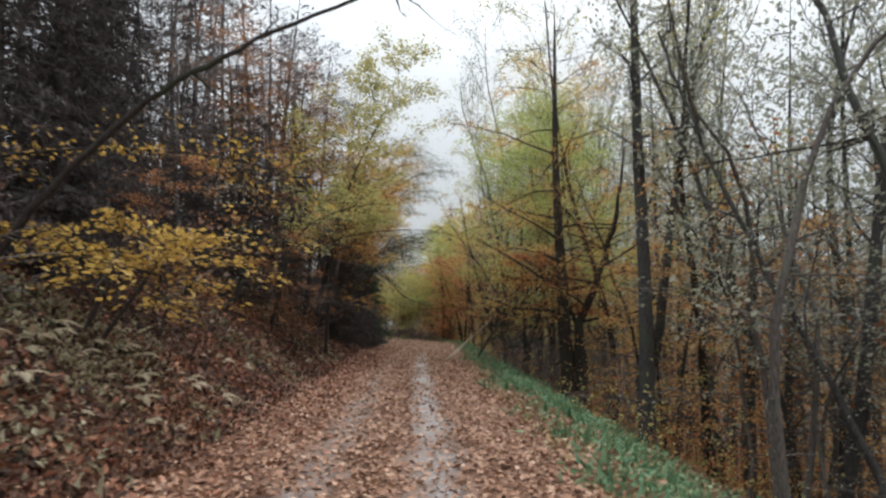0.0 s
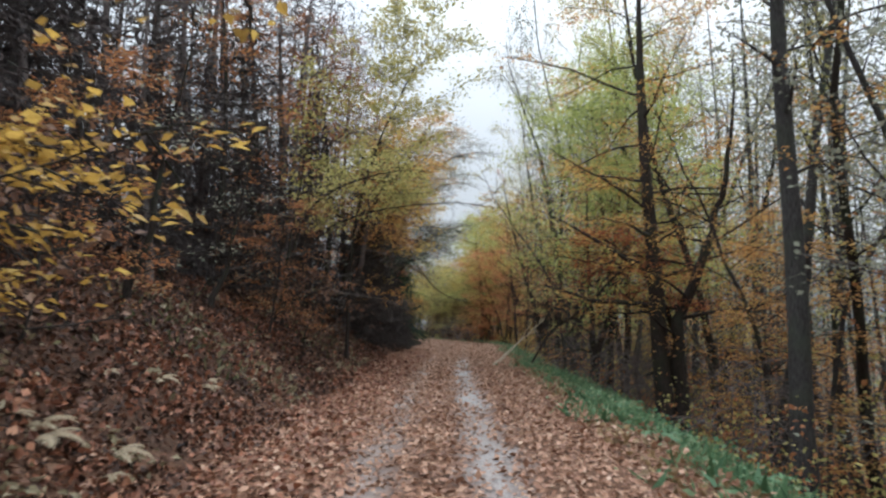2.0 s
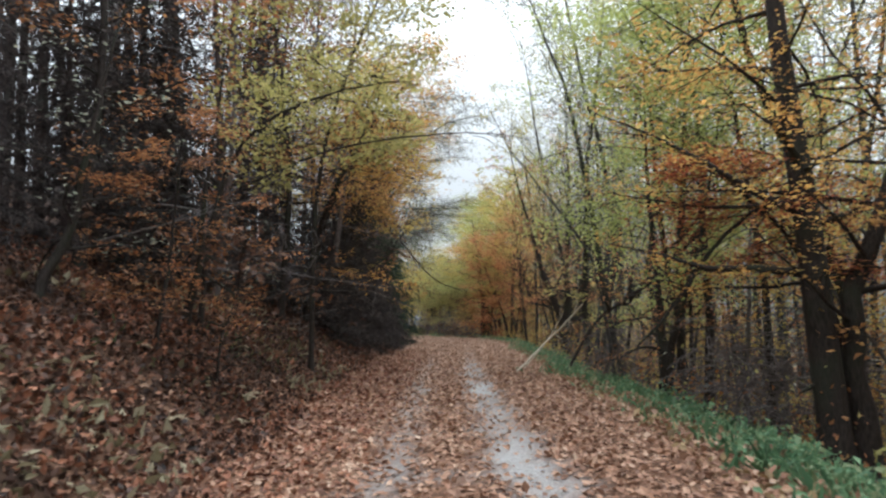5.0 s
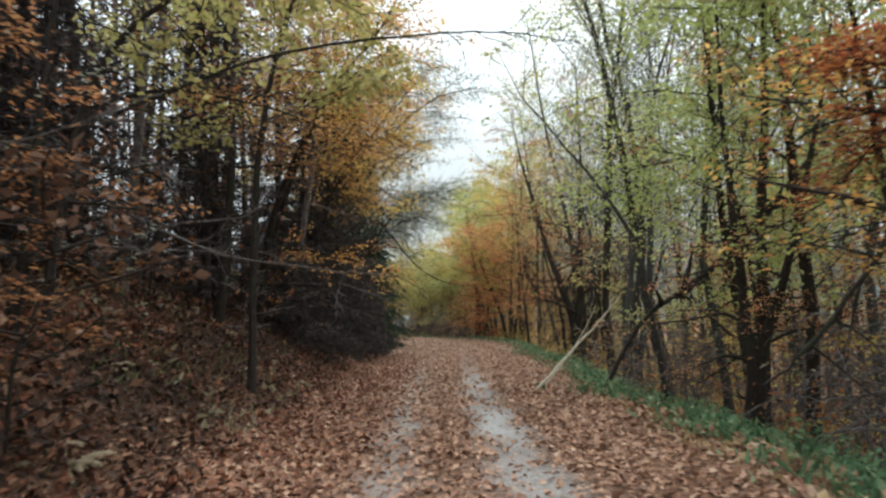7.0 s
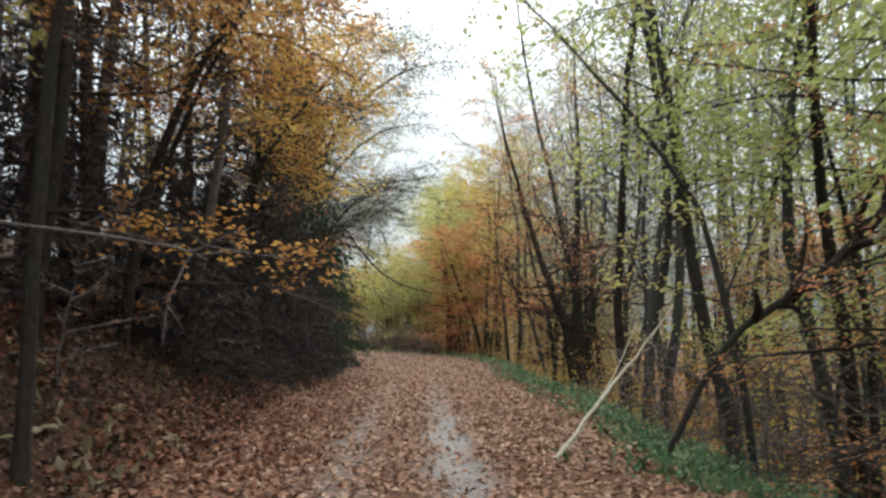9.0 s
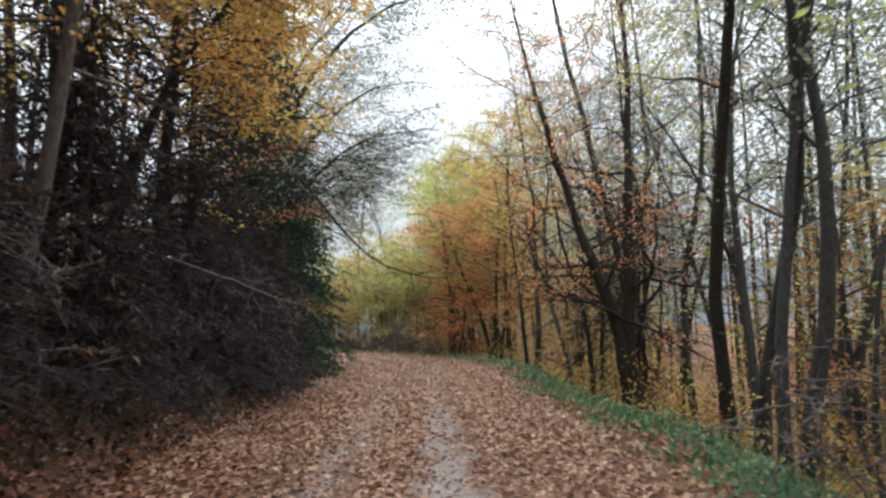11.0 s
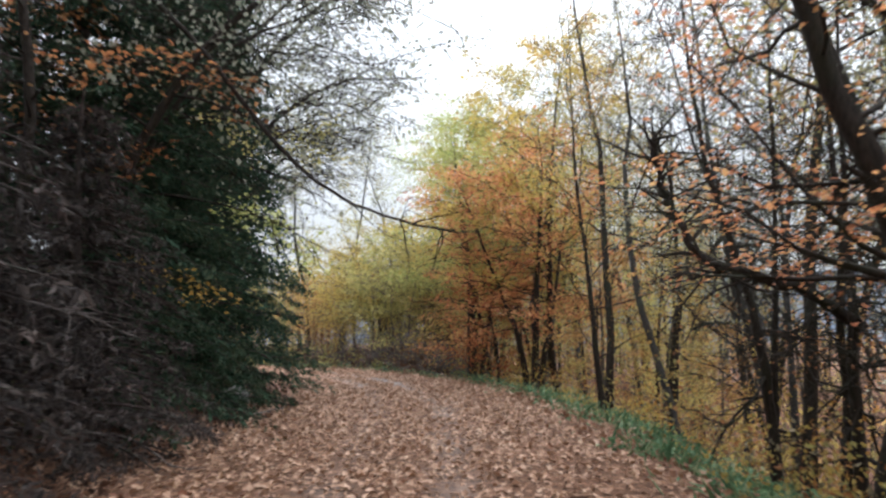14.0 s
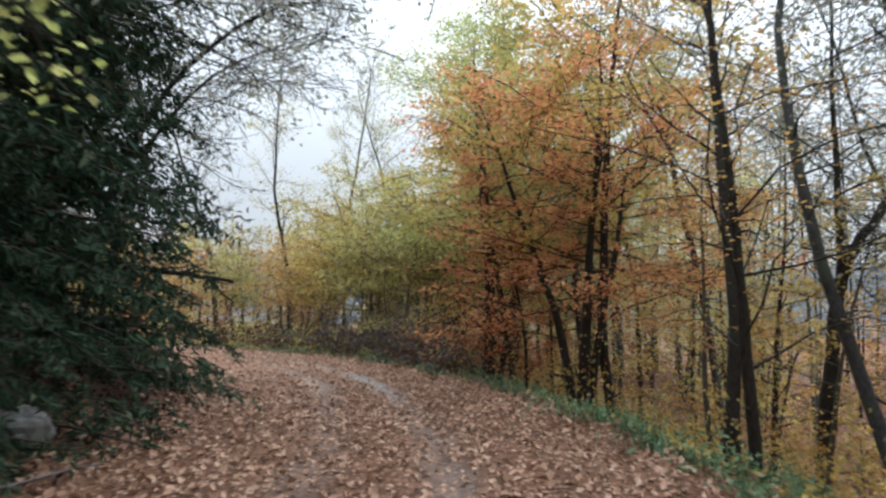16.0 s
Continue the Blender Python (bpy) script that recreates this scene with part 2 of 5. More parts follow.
class Wood:
    """Collects tapered tubes into one mesh."""

    def __init__(self):
        self.v, self.f, self.n = [], [], 0

    def tube(self, path, radii, sides):
        path, radii = np.asarray(path, float), np.asarray(radii, float)
        t = np.gradient(path, axis=0)
        t /= np.linalg.norm(t, axis=1)[:, None] + 1e-9
        ref = np.array([0.0, 0.0, 1.0]) if abs(t[0, 2]) < 0.8 else np.array([1.0, 0.0, 0.0])
        u = np.cross(t, ref)
        u /= np.linalg.norm(u, axis=1)[:, None] + 1e-9
        w = np.cross(t, u)
        a = np.arange(sides) * 2 * np.pi / sides
        ring = path[:, None] + radii[:, None, None] * (u[:, None] * np.cos(a)[:, None] + w[:, None] * np.sin(a)[:, None])
        m = len(path)
        idx = self.n + np.arange(m * sides).reshape(m, sides)
        nxt = np.roll(idx, -1, axis=1)
        self.v.append(ring.reshape(-1, 3))
        self.f.append(np.stack([idx[:-1], idx[1:], nxt[1:], nxt[:-1]], -1).reshape(-1, 4))
        self.n += m * sides

    def mesh(self, name):
        return mesh_of(name, np.vstack(self.v), np.vstack(self.f), True)


def leaf_mesh(name, rng, at, size, flat=0.5, slim=0.62, droop=0.0, heading=None):
    """One mesh of many folded leaves at the given places. flat: how level they lie."""
    at = np.asarray(at, float)
    n = len(at)
    size = size * rng.uniform(0.6, 1.35, n)
    normal = rng.normal(size=(n, 3)) * (1 - flat) + np.array([0, 0, 1.0]) * flat
    normal /= np.linalg.norm(normal, axis=1)[:, None] + 1e-9
    way = rng.normal(size=(n, 3)) if heading is None else heading + rng.normal(size=(n, 3)) * 0.35
    way[:, 2] -= droop
    way -= normal * np.sum(way * normal, 1)[:, None]
    way /= np.linalg.norm(way, axis=1)[:, None] + 1e-9
    side = np.cross(normal, way)
    L, W = size[:, None], (size * slim * 0.5)[:, None]
    fold = normal * (size * rng.uniform(0.02, 0.16, n))[:, None]
    bend = normal * (size * rng.uniform(-0.25, 0.1, n))[:, None]
    v = np.stack([at, at + way * L * 0.45 + side * W + fold, at + way * L + bend, at + way * L * 0.45 - side * W + fold], 1).reshape(-1, 3)
    i = np.arange(n)[:, None] * 4
    f = np.concatenate([i + [0, 2, 1], i + [0, 3, 2]], 1).reshape(-1, 3)
    return mesh_of(name, v, f)


def unit(v):
    v = np.asarray(v, float)
    return v / (np.linalg.norm(v) + 1e-9)


def wander(rng, start, way, length, n, wobble, pull=(0, 0, 0)):
    """A crooked path of n pieces."""
    pts, d = [np.asarray(start, float)], unit(way)
    for _ in range(n):
        d = unit(d + rng.normal(size=3) * wobble + np.asarray(pull) / n)
        pts.append(pts[-1] + d * length / n)
    return np.array(pts)


def along(path, t):
    k = t * (len(path) - 1)
    i = min(int(k), len(path) - 2)
    return path[i] + (path[i + 1] - path[i]) * (k - i), unit(path[i + 1] - path[i])


def tree(name, seed, height=12, radius=0.16, lean=(0, 0), stems=None, start=0.25, limbs=26, reach=3.0, rise=0.5, pull=0.0, twigs=7,
         twig=0.9, leaves=14, leaf="orange", leaf_size=0.15, flat=0.6, bark="dark", spread=0.2, shape="round", split=True, wobble=0.05,
         bare_top=1.0, fine=0, crook=0.15, extra=(), label="", category="tree", limb_cut=4, sides=7, foot=1.45, slim=0.62):
    """A tree at the origin: stems, limbs with twigs, and a crown of single leaves.
    stems: (foot x, foot y, lean x, lean y, height, radius) or a line of points with a radius; extra: limbs of its own: (stem, share of height, azimuth, rise, length)."""
    rng = np.random.default_rng(seed)
    root = new(name)
    tagged(root, label, category)
    stems = stems or [(0, 0, lean[0], lean[1], height, radius)]
    joined, spots, ways = Wood(), [], []
    mats = BARK[bark]

    def limb_at(base, way, length, r, holder, leafy):
        path = wander(rng, base, way, length, limb_cut, crook, (0, 0, pull))
        holder.tube(path, np.linspace(r, 0.008, limb_cut + 1), 4)
        for j in range(twigs):
            u = 0.2 + 0.8 * (j + rng.uniform(0, 1)) / twigs
            b, d = along(path, min(u, 0.99))
            turn = rng.choice([-1, 1]) * rng.uniform(0.4, 1.1)
            c, s = math.cos(turn), math.sin(turn)
            w = unit([d[0] * c - d[1] * s, d[0] * s + d[1] * c, d[2] * 0.6 + rng.normal() * 0.22])
            tl = twig * rng.uniform(0.5, 1.3) * (1.2 - 0.5 * u) * min(1.3, length / 2.0)
            tp = wander(rng, b, w, tl, 2, 0.25, (0, 0, pull * 0.5))
            holder.tube(tp, [0.011, 0.008, 0.004], 3)
            for k in range(fine):
                b2, d2 = along(tp, rng.uniform(0.2, 1))
                q = wander(rng, b2, unit(d2 + rng.normal(size=3) * 0.7), tl * 0.5, 1, 0.1)
                holder.tube(q, [0.006, 0.003], 3)
            if leafy:
                m = rng.poisson(leaves * (0.25 + 1.5 * rng.uniform()) * min(1.4, tl / twig + 0.2))
                at = tp[0] + (tp[-1] - tp[0]) * rng.uniform(0.0, 1.15, (m, 1))
                spots.append(at + rng.normal(size=at.shape) * [spread, spread, spread * (1 - 0.75 * flat)])
                ways.append(np.repeat(w[None], m, 0))

    trunks = []
    lines = []
    for st in stems:
        if len(st) == 2:
            p = smooth_line(st[0], 4)
            lines.append((p + rng.normal(size=p.shape) * st[1] * 0.15, st[1]))
        else:
            fx, fy, lx, ly, h, r = st
            lines.append((wander(rng, (fx, fy, -0.45), (lx, ly, 1), h + 0.45, 12, wobble, (-lx * 0.5, -ly * 0.5, 0.4)), r))
    tallest = max(p[-1][2] for p, r in lines)
    for k, (path, r) in enumerate(lines):
        u = np.linspace(0, 1, len(path))
        rad = r * (1 - 0.93 * u ** 1.15)
        rad[0] *= foot
        w = Wood()
        w.tube(path, rad, sides)
        for _ in range(4):
            b, d = along(path, rng.uniform(0.08, 0.5))
            az = rng.uniform(0, 6.3)
            w.tube(wander(rng, b, (math.cos(az), math.sin(az), rng.uniform(-0.2, 0.6)), rng.uniform(0.15, 0.7), 2, 0.2), [r * 0.28, r * 0.16, 0.008], 4)
        tr = part("trunk", w.mesh("trunk"), mats, root)
        trunks.append((path, rad, tr))
        count = max(2, int(limbs * (path[-1][2] - path[0][2]) / tallest))
        for i in range(count):
            t = start + (0.98 - start) * (i + rng.uniform(0, 0.9)) / count
            b, d = along(path, t)
            az = i * 2.4 + rng.uniform(-0.6, 0.6) + k * 1.3
            v = (t - start) / (1 - start)
            grow = {"round": 0.45 + 0.9 * math.sin(math.pi * min(1, 0.18 + 0.72 * v)) - 0.45 * v, "cone": 1.05 - 0.9 * v, "vase": 0.6 + 0.5 * v}[shape]
            length = reach * grow * rng.uniform(0.7, 1.2)
            rr = max(0.014, np.interp(t, u, rad) * rng.uniform(0.2, 0.36))
            way = (math.cos(az), math.sin(az), rise * (0.5 + 1.0 * v) + rng.normal() * 0.15)
            holder = Wood() if split else joined
            limb_at(b, way, length, rr, holder, v < bare_top)
            if split:
                part("limb", holder.mesh("limb"), mats, tr)
    for k, t, az, up, length in extra:
        path, rad, tr = trunks[k]
        b, d = along(path, t)
        holder = Wood() if split else joined
        limb_at(b, (math.cos(az), math.sin(az), up), length, np.interp(t, np.linspace(0, 1, len(rad)), rad) * 0.4, holder, True)
        if split:
            part("limb", holder.mesh("limb"), mats, tr)
    if joined.n:
        tagged(part("twigwork", joined.mesh("twigwork"), mats, root), kind="stuff")
    if spots and leaves > 0:
        at = np.vstack(spots)
        if len(at):
            part("crown", leaf_mesh("crown", rng, at, leaf_size, flat, slim, heading=np.vstack(ways)), LEAF[leaf], root)
    return root


def put(ob, x, y, turn=0, size=1.0, dz=0.0):
    """Moves the first of a kind to its place, or sets a copy of it there."""
    first = "set" not in ob
    k = size if first else size / ob.scale[0]
    m = pose(x, y, z_at(x, y) + dz, 0, 0, turn) @ Matrix.Diagonal((k, k, k, 1))
    if first:
        ob["set"] = 1
        ob.matrix_basis = m
        return ob
    return copy_thing(ob, m)


# ---- ground: one sheet to the horizon ----
def steps(lo, hi, fine_lo, fine_hi, step, grow=1.16):
    a = list(np.arange(fine_lo, fine_hi + 1e-6, step))
    s, v = step, fine_hi
    while v < hi:
        s = min(s * grow, 120)
        v += s
        a.append(v)
    s, v = step, fine_lo
    while v > lo:
        s = min(s * grow, 120)
        v -= s
        a.insert(0, v)
    return np.array(a)


def ground_material():
    m, ns, ls = nodes_of("forest_floor")
    co = ns.new("ShaderNodeTexCoord")
    n1, n2, vo = ns.new("ShaderNodeTexNoise"), ns.new("ShaderNodeTexNoise"), ns.new("ShaderNodeTexVoronoi")
    n1.inputs["Scale"].default_value, n1.inputs["Detail"].default_value = 1.3, 6
    n2.inputs["Scale"].default_value, n2.inputs["Detail"].default_value = 9, 8
    vo.inputs["Scale"].default_value = 17
    for n in (n1, n2, vo):
        ls.new(co.outputs["Object"], n.inputs["Vector"])
    leafy = ramp_node(ns, [(0.0, (0.035, 0.019, 0.012)), (0.35, (0.10, 0.05, 0.031)), (0.7, (0.19, 0.10, 0.062)), (1.0, (0.30, 0.18, 0.12))])
    ls.new(vo.outputs["Color"], leafy.inputs[0])
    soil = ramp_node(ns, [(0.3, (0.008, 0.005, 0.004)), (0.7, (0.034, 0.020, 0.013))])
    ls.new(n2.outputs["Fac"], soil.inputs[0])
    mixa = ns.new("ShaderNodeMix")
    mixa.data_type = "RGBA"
    # how much of the dark soil colour replaces the leaf colour
    soil_attr, share = ns.new("ShaderNodeAttribute"), ns.new("ShaderNodeMath")
    soil_attr.attribute_name = "soil_share"
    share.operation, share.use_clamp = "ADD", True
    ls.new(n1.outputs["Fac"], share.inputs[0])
    ls.new(soil_attr.outputs["Fac"], share.inputs[1])
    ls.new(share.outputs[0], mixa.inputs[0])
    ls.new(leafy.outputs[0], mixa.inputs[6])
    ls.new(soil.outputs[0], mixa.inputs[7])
    gravel = ramp_node(ns, [(0.25, (0.14, 0.13, 0.123)), (0.55, (0.28, 0.27, 0.262)), (0.8, (0.44, 0.43, 0.42))])
    n3 = ns.new("ShaderNodeTexNoise")
    n3.inputs["Scale"].default_value, n3.inputs["Detail"].default_value = 30, 5
    ls.new(co.outputs["Object"], n3.inputs["Vector"])
    ls.new(n3.outputs["Fac"], gravel.inputs[0])
    rut = ns.new("ShaderNodeAttribute")
    rut.attribute_name = "gravel"
    mixb = ns.new("ShaderNodeMix")
    mixb.data_type = "RGBA"
    ls.new(rut.outputs["Fac"], mixb.inputs[0])
    ls.new(mixa.outputs[2], mixb.inputs[6])
    ls.new(gravel.outputs[0], mixb.inputs[7])
    p, out, bump = ns.new("ShaderNodeBsdfPrincipled"), ns.new("ShaderNodeOutputMaterial"), ns.new("ShaderNodeBump")
    p.inputs["Roughness"].default_value = 0.95
    p.inputs["Specular IOR Level"].default_value = 0.1
    bump.inputs["Strength"].default_value, bump.inputs["Distance"].default_value = 0.9, 0.05
    ls.new(n2.outputs["Fac"], bump.inputs["Height"])
    ls.new(bump.outputs[0], p.inputs["Normal"])
    ls.new(mixb.outputs[2], p.inputs["Base Color"])
    ls.new(p.outputs[0], out.inputs["Surface"])
    return m


def rut_mask(x, y):
    """How bare of leaves the wheel tracks are: patches of gravel."""
    d, w, s = across(x, y)
    wave = 0.5 + 0.5 * np.sin(0.7 * s + 2.2 * np.sin(0.23 * s)) * np.sin(0.31 * s + 1.0)
    amount = np.interp(s, [0, 20, 34, 46, 54, 68, 74, 90], [0.95, 0.95, 1.15, 1.0, 0.2, 0.3, 1.05, 0.6])
    edge = 0.10 * np.sin(2.3 * np.ravel(y) + 1.3 * np.sin(3.1 * np.ravel(x))) + 0.06 * np.sin(6.1 * np.ravel(y))
    right = np.exp(-(np.abs(d - 0.95 + edge) / np.interp(s, [14, 22, 37, 44], [0.31, 0.37, 0.38, 0.27])) ** 3)
    leftr = np.exp(-(np.abs(d + 0.6 - edge) / 0.25) ** 3) * 0.6
    return np.clip((right + leftr) * 0.88 * amount * (0.55 + 0.6 * wave), 0, 1)


gx, gy = steps(-1400, 1400, -13, 9, 0.22), steps(-400, 1600, -4, 98, 0.48)
X, Y = np.meshgrid(gx, gy, indexing="ij")
Z = height(X, Y)
ids = np.arange(X.size).reshape(X.shape)
quads = np.stack([ids[:-1, :-1], ids[1:, :-1], ids[1:, 1:], ids[:-1, 1:]], -1).reshape(-1, 4)
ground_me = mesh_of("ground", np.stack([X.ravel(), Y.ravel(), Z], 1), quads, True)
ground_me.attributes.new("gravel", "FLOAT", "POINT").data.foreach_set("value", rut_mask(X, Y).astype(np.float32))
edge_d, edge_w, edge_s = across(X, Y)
ground_me.attributes.new("soil_share", "FLOAT", "POINT").data.foreach_set("value", np.where(edge_d > 0, -0.25, np.clip((np.abs(edge_d) - edge_w - 0.3 - edge_shift(X, Y)) / 1.8, -0.25, 0.3)).astype(np.float32))
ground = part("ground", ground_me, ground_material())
tagged(ground, "leaf-covered forest track between a steep bank and a falling slope", "ground", kind="structure")


# far wooded hill across the valley, too distant to shift; its painted haze glows
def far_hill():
    m, ns, ls = nodes_of("far_woods_painted_haze")
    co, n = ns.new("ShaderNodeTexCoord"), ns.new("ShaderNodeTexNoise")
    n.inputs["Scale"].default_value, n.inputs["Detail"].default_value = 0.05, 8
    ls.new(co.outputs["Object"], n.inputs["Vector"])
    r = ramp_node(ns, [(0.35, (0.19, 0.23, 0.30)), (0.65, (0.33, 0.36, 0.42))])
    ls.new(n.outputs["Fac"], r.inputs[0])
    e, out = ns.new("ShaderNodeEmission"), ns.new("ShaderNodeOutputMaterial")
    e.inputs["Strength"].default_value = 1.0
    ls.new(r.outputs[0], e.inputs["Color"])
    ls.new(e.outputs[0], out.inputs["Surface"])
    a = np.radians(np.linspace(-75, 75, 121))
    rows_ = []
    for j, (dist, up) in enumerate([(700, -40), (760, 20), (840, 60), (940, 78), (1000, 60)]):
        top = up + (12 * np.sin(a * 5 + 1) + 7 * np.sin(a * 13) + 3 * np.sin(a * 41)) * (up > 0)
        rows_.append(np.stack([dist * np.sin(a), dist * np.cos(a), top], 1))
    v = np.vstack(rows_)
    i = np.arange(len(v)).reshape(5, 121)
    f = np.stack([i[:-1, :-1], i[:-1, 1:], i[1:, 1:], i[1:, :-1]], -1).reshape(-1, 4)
    return tagged(part("backdrop", mesh_of("backdrop", v, f, True), m), "wooded hills far across the valley with blue haze painted in", "backdrop", kind="structure")


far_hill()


# ---- fallen leaves, verge plants ----
def scatter(rng, n, xlo, xhi, ylo, yhi, keep):
    x, y = rng.uniform(xlo, xhi, n), rng.uniform(ylo, yhi, n)
    k = keep(x, y) > rng.uniform(0, 1, n)
    return x[k], y[k]


def scatter_track(rng, n, s0, s1, d0, d1, keep):
    """Places spread evenly beside the track's line: between two distances from its edge (left negative), from s0 to s1 along y."""
    k = np.flatnonzero((LINE[:, 1] >= s0) & (LINE[:, 1] <= s1))
    step = np.linalg.norm(np.gradient(LINE[:, :2], axis=0), axis=1)[k]
    j = rng.choice(k[:-1], n, p=step[:-1] / step[:-1].sum())
    u = rng.uniform(0, 1, n)[:, None]
    p = LINE[j] * (1 - u) + LINE[j + 1] * u
    d = rng.uniform(d0, d1, n)
    x, y = p[:, 0] + LDIR[j, 1] * d, p[:, 1] - LDIR[j, 0] * d
    ok = keep(x, y) > rng.uniform(0, 1, n)
    return x[ok], y[ok]


def ground_leaves(name, seed, n, box, keep, leaf, size, label, flat=0.72, lift=0.012):
    rng = np.random.default_rng(seed)
    x, y = scatter_track(rng, n, *box, keep)
    z = height(x, y) + rng.uniform(0.3, 1.6, len(x)) * lift
    ob = part(name, leaf_mesh(name, rng, np.stack([x, y, z], 1), size, flat, 0.72), LEAF[leaf])
    return tagged(ob, label, "leaf litter", kind="stuff")


def on_track(x, y):
    d, w, s = across(x, y)
    return np.clip((w + 0.95 + edge_shift(x, y) - np.abs(d)) / 1.1, 0, 1) * (1 - 0.93 * rut_mask(x, y))


def near_part(x, y):
    return on_track(x, y) * np.interp(np.ravel(y), [31, 53], [1, 0])


def far_part(x, y):
    return on_track(x, y) * np.interp(np.ravel(y), [31, 53], [0, 1])


# redder leaves; their darker tone paints the tree shade on the bank half
def shade_side(x, y):
    d, w, s = across(x, y)
    return on_track(x, y) * np.clip((-d - 0.5) / 1.2, 0, 1) * np.interp(s, [8, 20, 44, 54], [0.5, 1, 1, 0.25])


def on_bank(x, y):
    """Leaves lie thick on the open bank, thinned to dark soil for spruce shade."""
    d, w, s = across(x, y)
    off = -d - w
    return np.interp(s, [36, 47], [1, 0.3]) * np.clip((off + 0.7 + edge_shift(x, y)) / 1.0, 0, 1) * np.clip(1.25 - off / 9, 0.15, 1)


def on_bank_patches(x, y):
    x, y = np.ravel(x), np.ravel(y)
    return on_bank(x, y) * np.clip(np.sin(0.8 * y + 1.1 * x) * np.sin(0.5 * y - 0.9 * x + 1) * 1.6 + 0.5, 0, 1)


def among_verge(x, y):
    d, w, s = across(x, y)
    return np.exp(-((d - w - 0.7) / 0.9) ** 2)


def on_slope(x, y):
    d, w, s = across(x, y)
    off = d - w
    return (off > 0.0) * np.clip(1.0 - off / 14, 0.12, 1)


ground_leaves("leaf_litter", 11, 110000, (-5, 54, -4.6, 4.6), near_part, "litter", 0.092, "rust-brown fallen leaves lying thick on the track")
ground_leaves("leaf_litter", 19, 40000, (30, 53, -4.8, 4.8), far_part, "pale_litter", 0.095, "light brown fallen leaves on the track")
ground_leaves("leaf_litter", 12, 72000, (52, 94, -4.8, 4.8), on_track, "pale_litter", 0.098, "rust-brown fallen leaves lying thick on the track")
ground_leaves("leaf_litter", 20, 42000, (2, 54, -4.6, 0.5), shade_side, "russet", 0.095, "russet fallen leaves, darkened for tree shade, on the bank side of the track", 0.72, 0.02)
ground_leaves("leaf_litter", 13, 100000, (0, 72, -8.5, -2.2), on_bank, "bank_litter", 0.10, "dark brown fallen leaves with painted shade gaps on the steep bank", 0.45, 0.035)
ground_leaves("leaf_litter", 14, 14000, (5, 75, -22, -8), on_bank, "bank_litter", 0.26, "dark brown fallen leaves with painted shade gaps under the conifers", 0.45, 0.035)
ground_leaves("leaf_litter", 15, 26000, (4, 50, 2.4, 14), on_slope, "slope_litter", 0.12, "brown fallen leaves on the falling slope", 0.45, 0.035)
ground_leaves("leaf_litter", 16, 60000, (44, 92, 4.6, 20), on_slope, "yellow", 0.15, "yellow fallen leaves and low growth on the falling slope", 0.5, 0.1)
ground_leaves("leaf_litter", 17, 46000, (4, 48, -9.5, -2.4), on_bank_patches, "russet", 0.11, "reddish fallen leaves in drifts on the bank", 0.5, 0.04)
ground_leaves("leaf_litter", 18, 12000, (4, 92, 2.2, 6), among_verge, "litter", 0.10, "brown leaves caught in the verge grass", 0.5, 0.1)


def blades(name, seed, n, box, keep, leaf, tall, label, category, slim=0.09, spill=0.5):
    rng = np.random.default_rng(seed)
    x, y = scatter_track(rng, n, *box, keep)
    at = np.stack([x, y, height(x, y) - 0.01], 1)
    head = rng.normal(size=(len(x), 3)) * spill + [0, 0, 1.0]
    ob = part(name, leaf_mesh(name, rng, at, tall, 0.0, slim, heading=head), LEAF[leaf])
    return tagged(ob, label, category, kind="stuff")


def on_verge(x, y):
    d, w, s = across(x, y)
    off = d - w
    clump = 0.5 + 0.5 * np.sin(1.9 * np.ravel(y) + 2.0 * np.sin(0.7 * np.ravel(y))) * np.sin(2.7 * np.ravel(x) + 0.5 * np.ravel(y))
    px, py = np.ravel(x), np.ravel(y)
    off = off - 1.2 * edge_shift(x, y) - 0.3 * np.sin(0.45 * py + 0.6)
    return np.exp(-((off - 1.2) / np.where(off < 1.2, 0.65, 1.5)) ** 2) * (0.35 + 0.65 * clump) * np.clip(0.75 + 0.9 * np.sin(1.1 * py + 2.3 * px) * np.sin(0.6 * py - 1.4 * px), 0.1, 1) * np.interp(s, [0, 16, 24, 42, 50, 75, 95], [0.7, 0.7, 1, 1, 0.7, 0.6, 0.5])


blades("verge_grass", 21, 120000, (4, 94, 2.2, 7), on_verge, "grass", 0.34, "long green grass along the edge of the track", "grass", 0.055, 0.9)


def herb_layer(name, seed, n, box, keep, leaf, size, tall, label):
    """Leafy herbs: small leaves at all heights, taller where they stand in tufts."""
    rng = np.random.default_rng(seed)
    x, y = scatter_track(rng, n, *box, keep)
    tuft = 0.35 + 0.65 * np.clip(0.5 + np.sin(2.9 * y + 1.3 * x) * np.sin(1.7 * y - 2.6 * x + 0.8), 0, 1)
    z = height(x, y) + rng.uniform(0, 1, len(x)) * tall * tuft
    ob = part(name, leaf_mesh(name, rng, np.stack([x, y, z], 1), size, 0.55, 0.55), LEAF[leaf])
    return tagged(ob, label, "herbs", kind="stuff")


herb_layer("verge_herbs", 22, 240000, (4, 94, 2.2, 7), on_verge, "grass", 0.09, 0.46, "green leafy herbs and nettles along the edge of the track")


def on_bank_foot(x, y):
    d, w, s = across(x, y)
    off = -d - w
    clump = np.clip(np.sin(0.9 * np.ravel(y) + 1.2) * np.sin(0.37 * np.ravel(y)) + np.sin(2.1 * np.ravel(x)) * 0.4, 0, 1)
    return ((off > -0.2) & (off < 4)) * clump


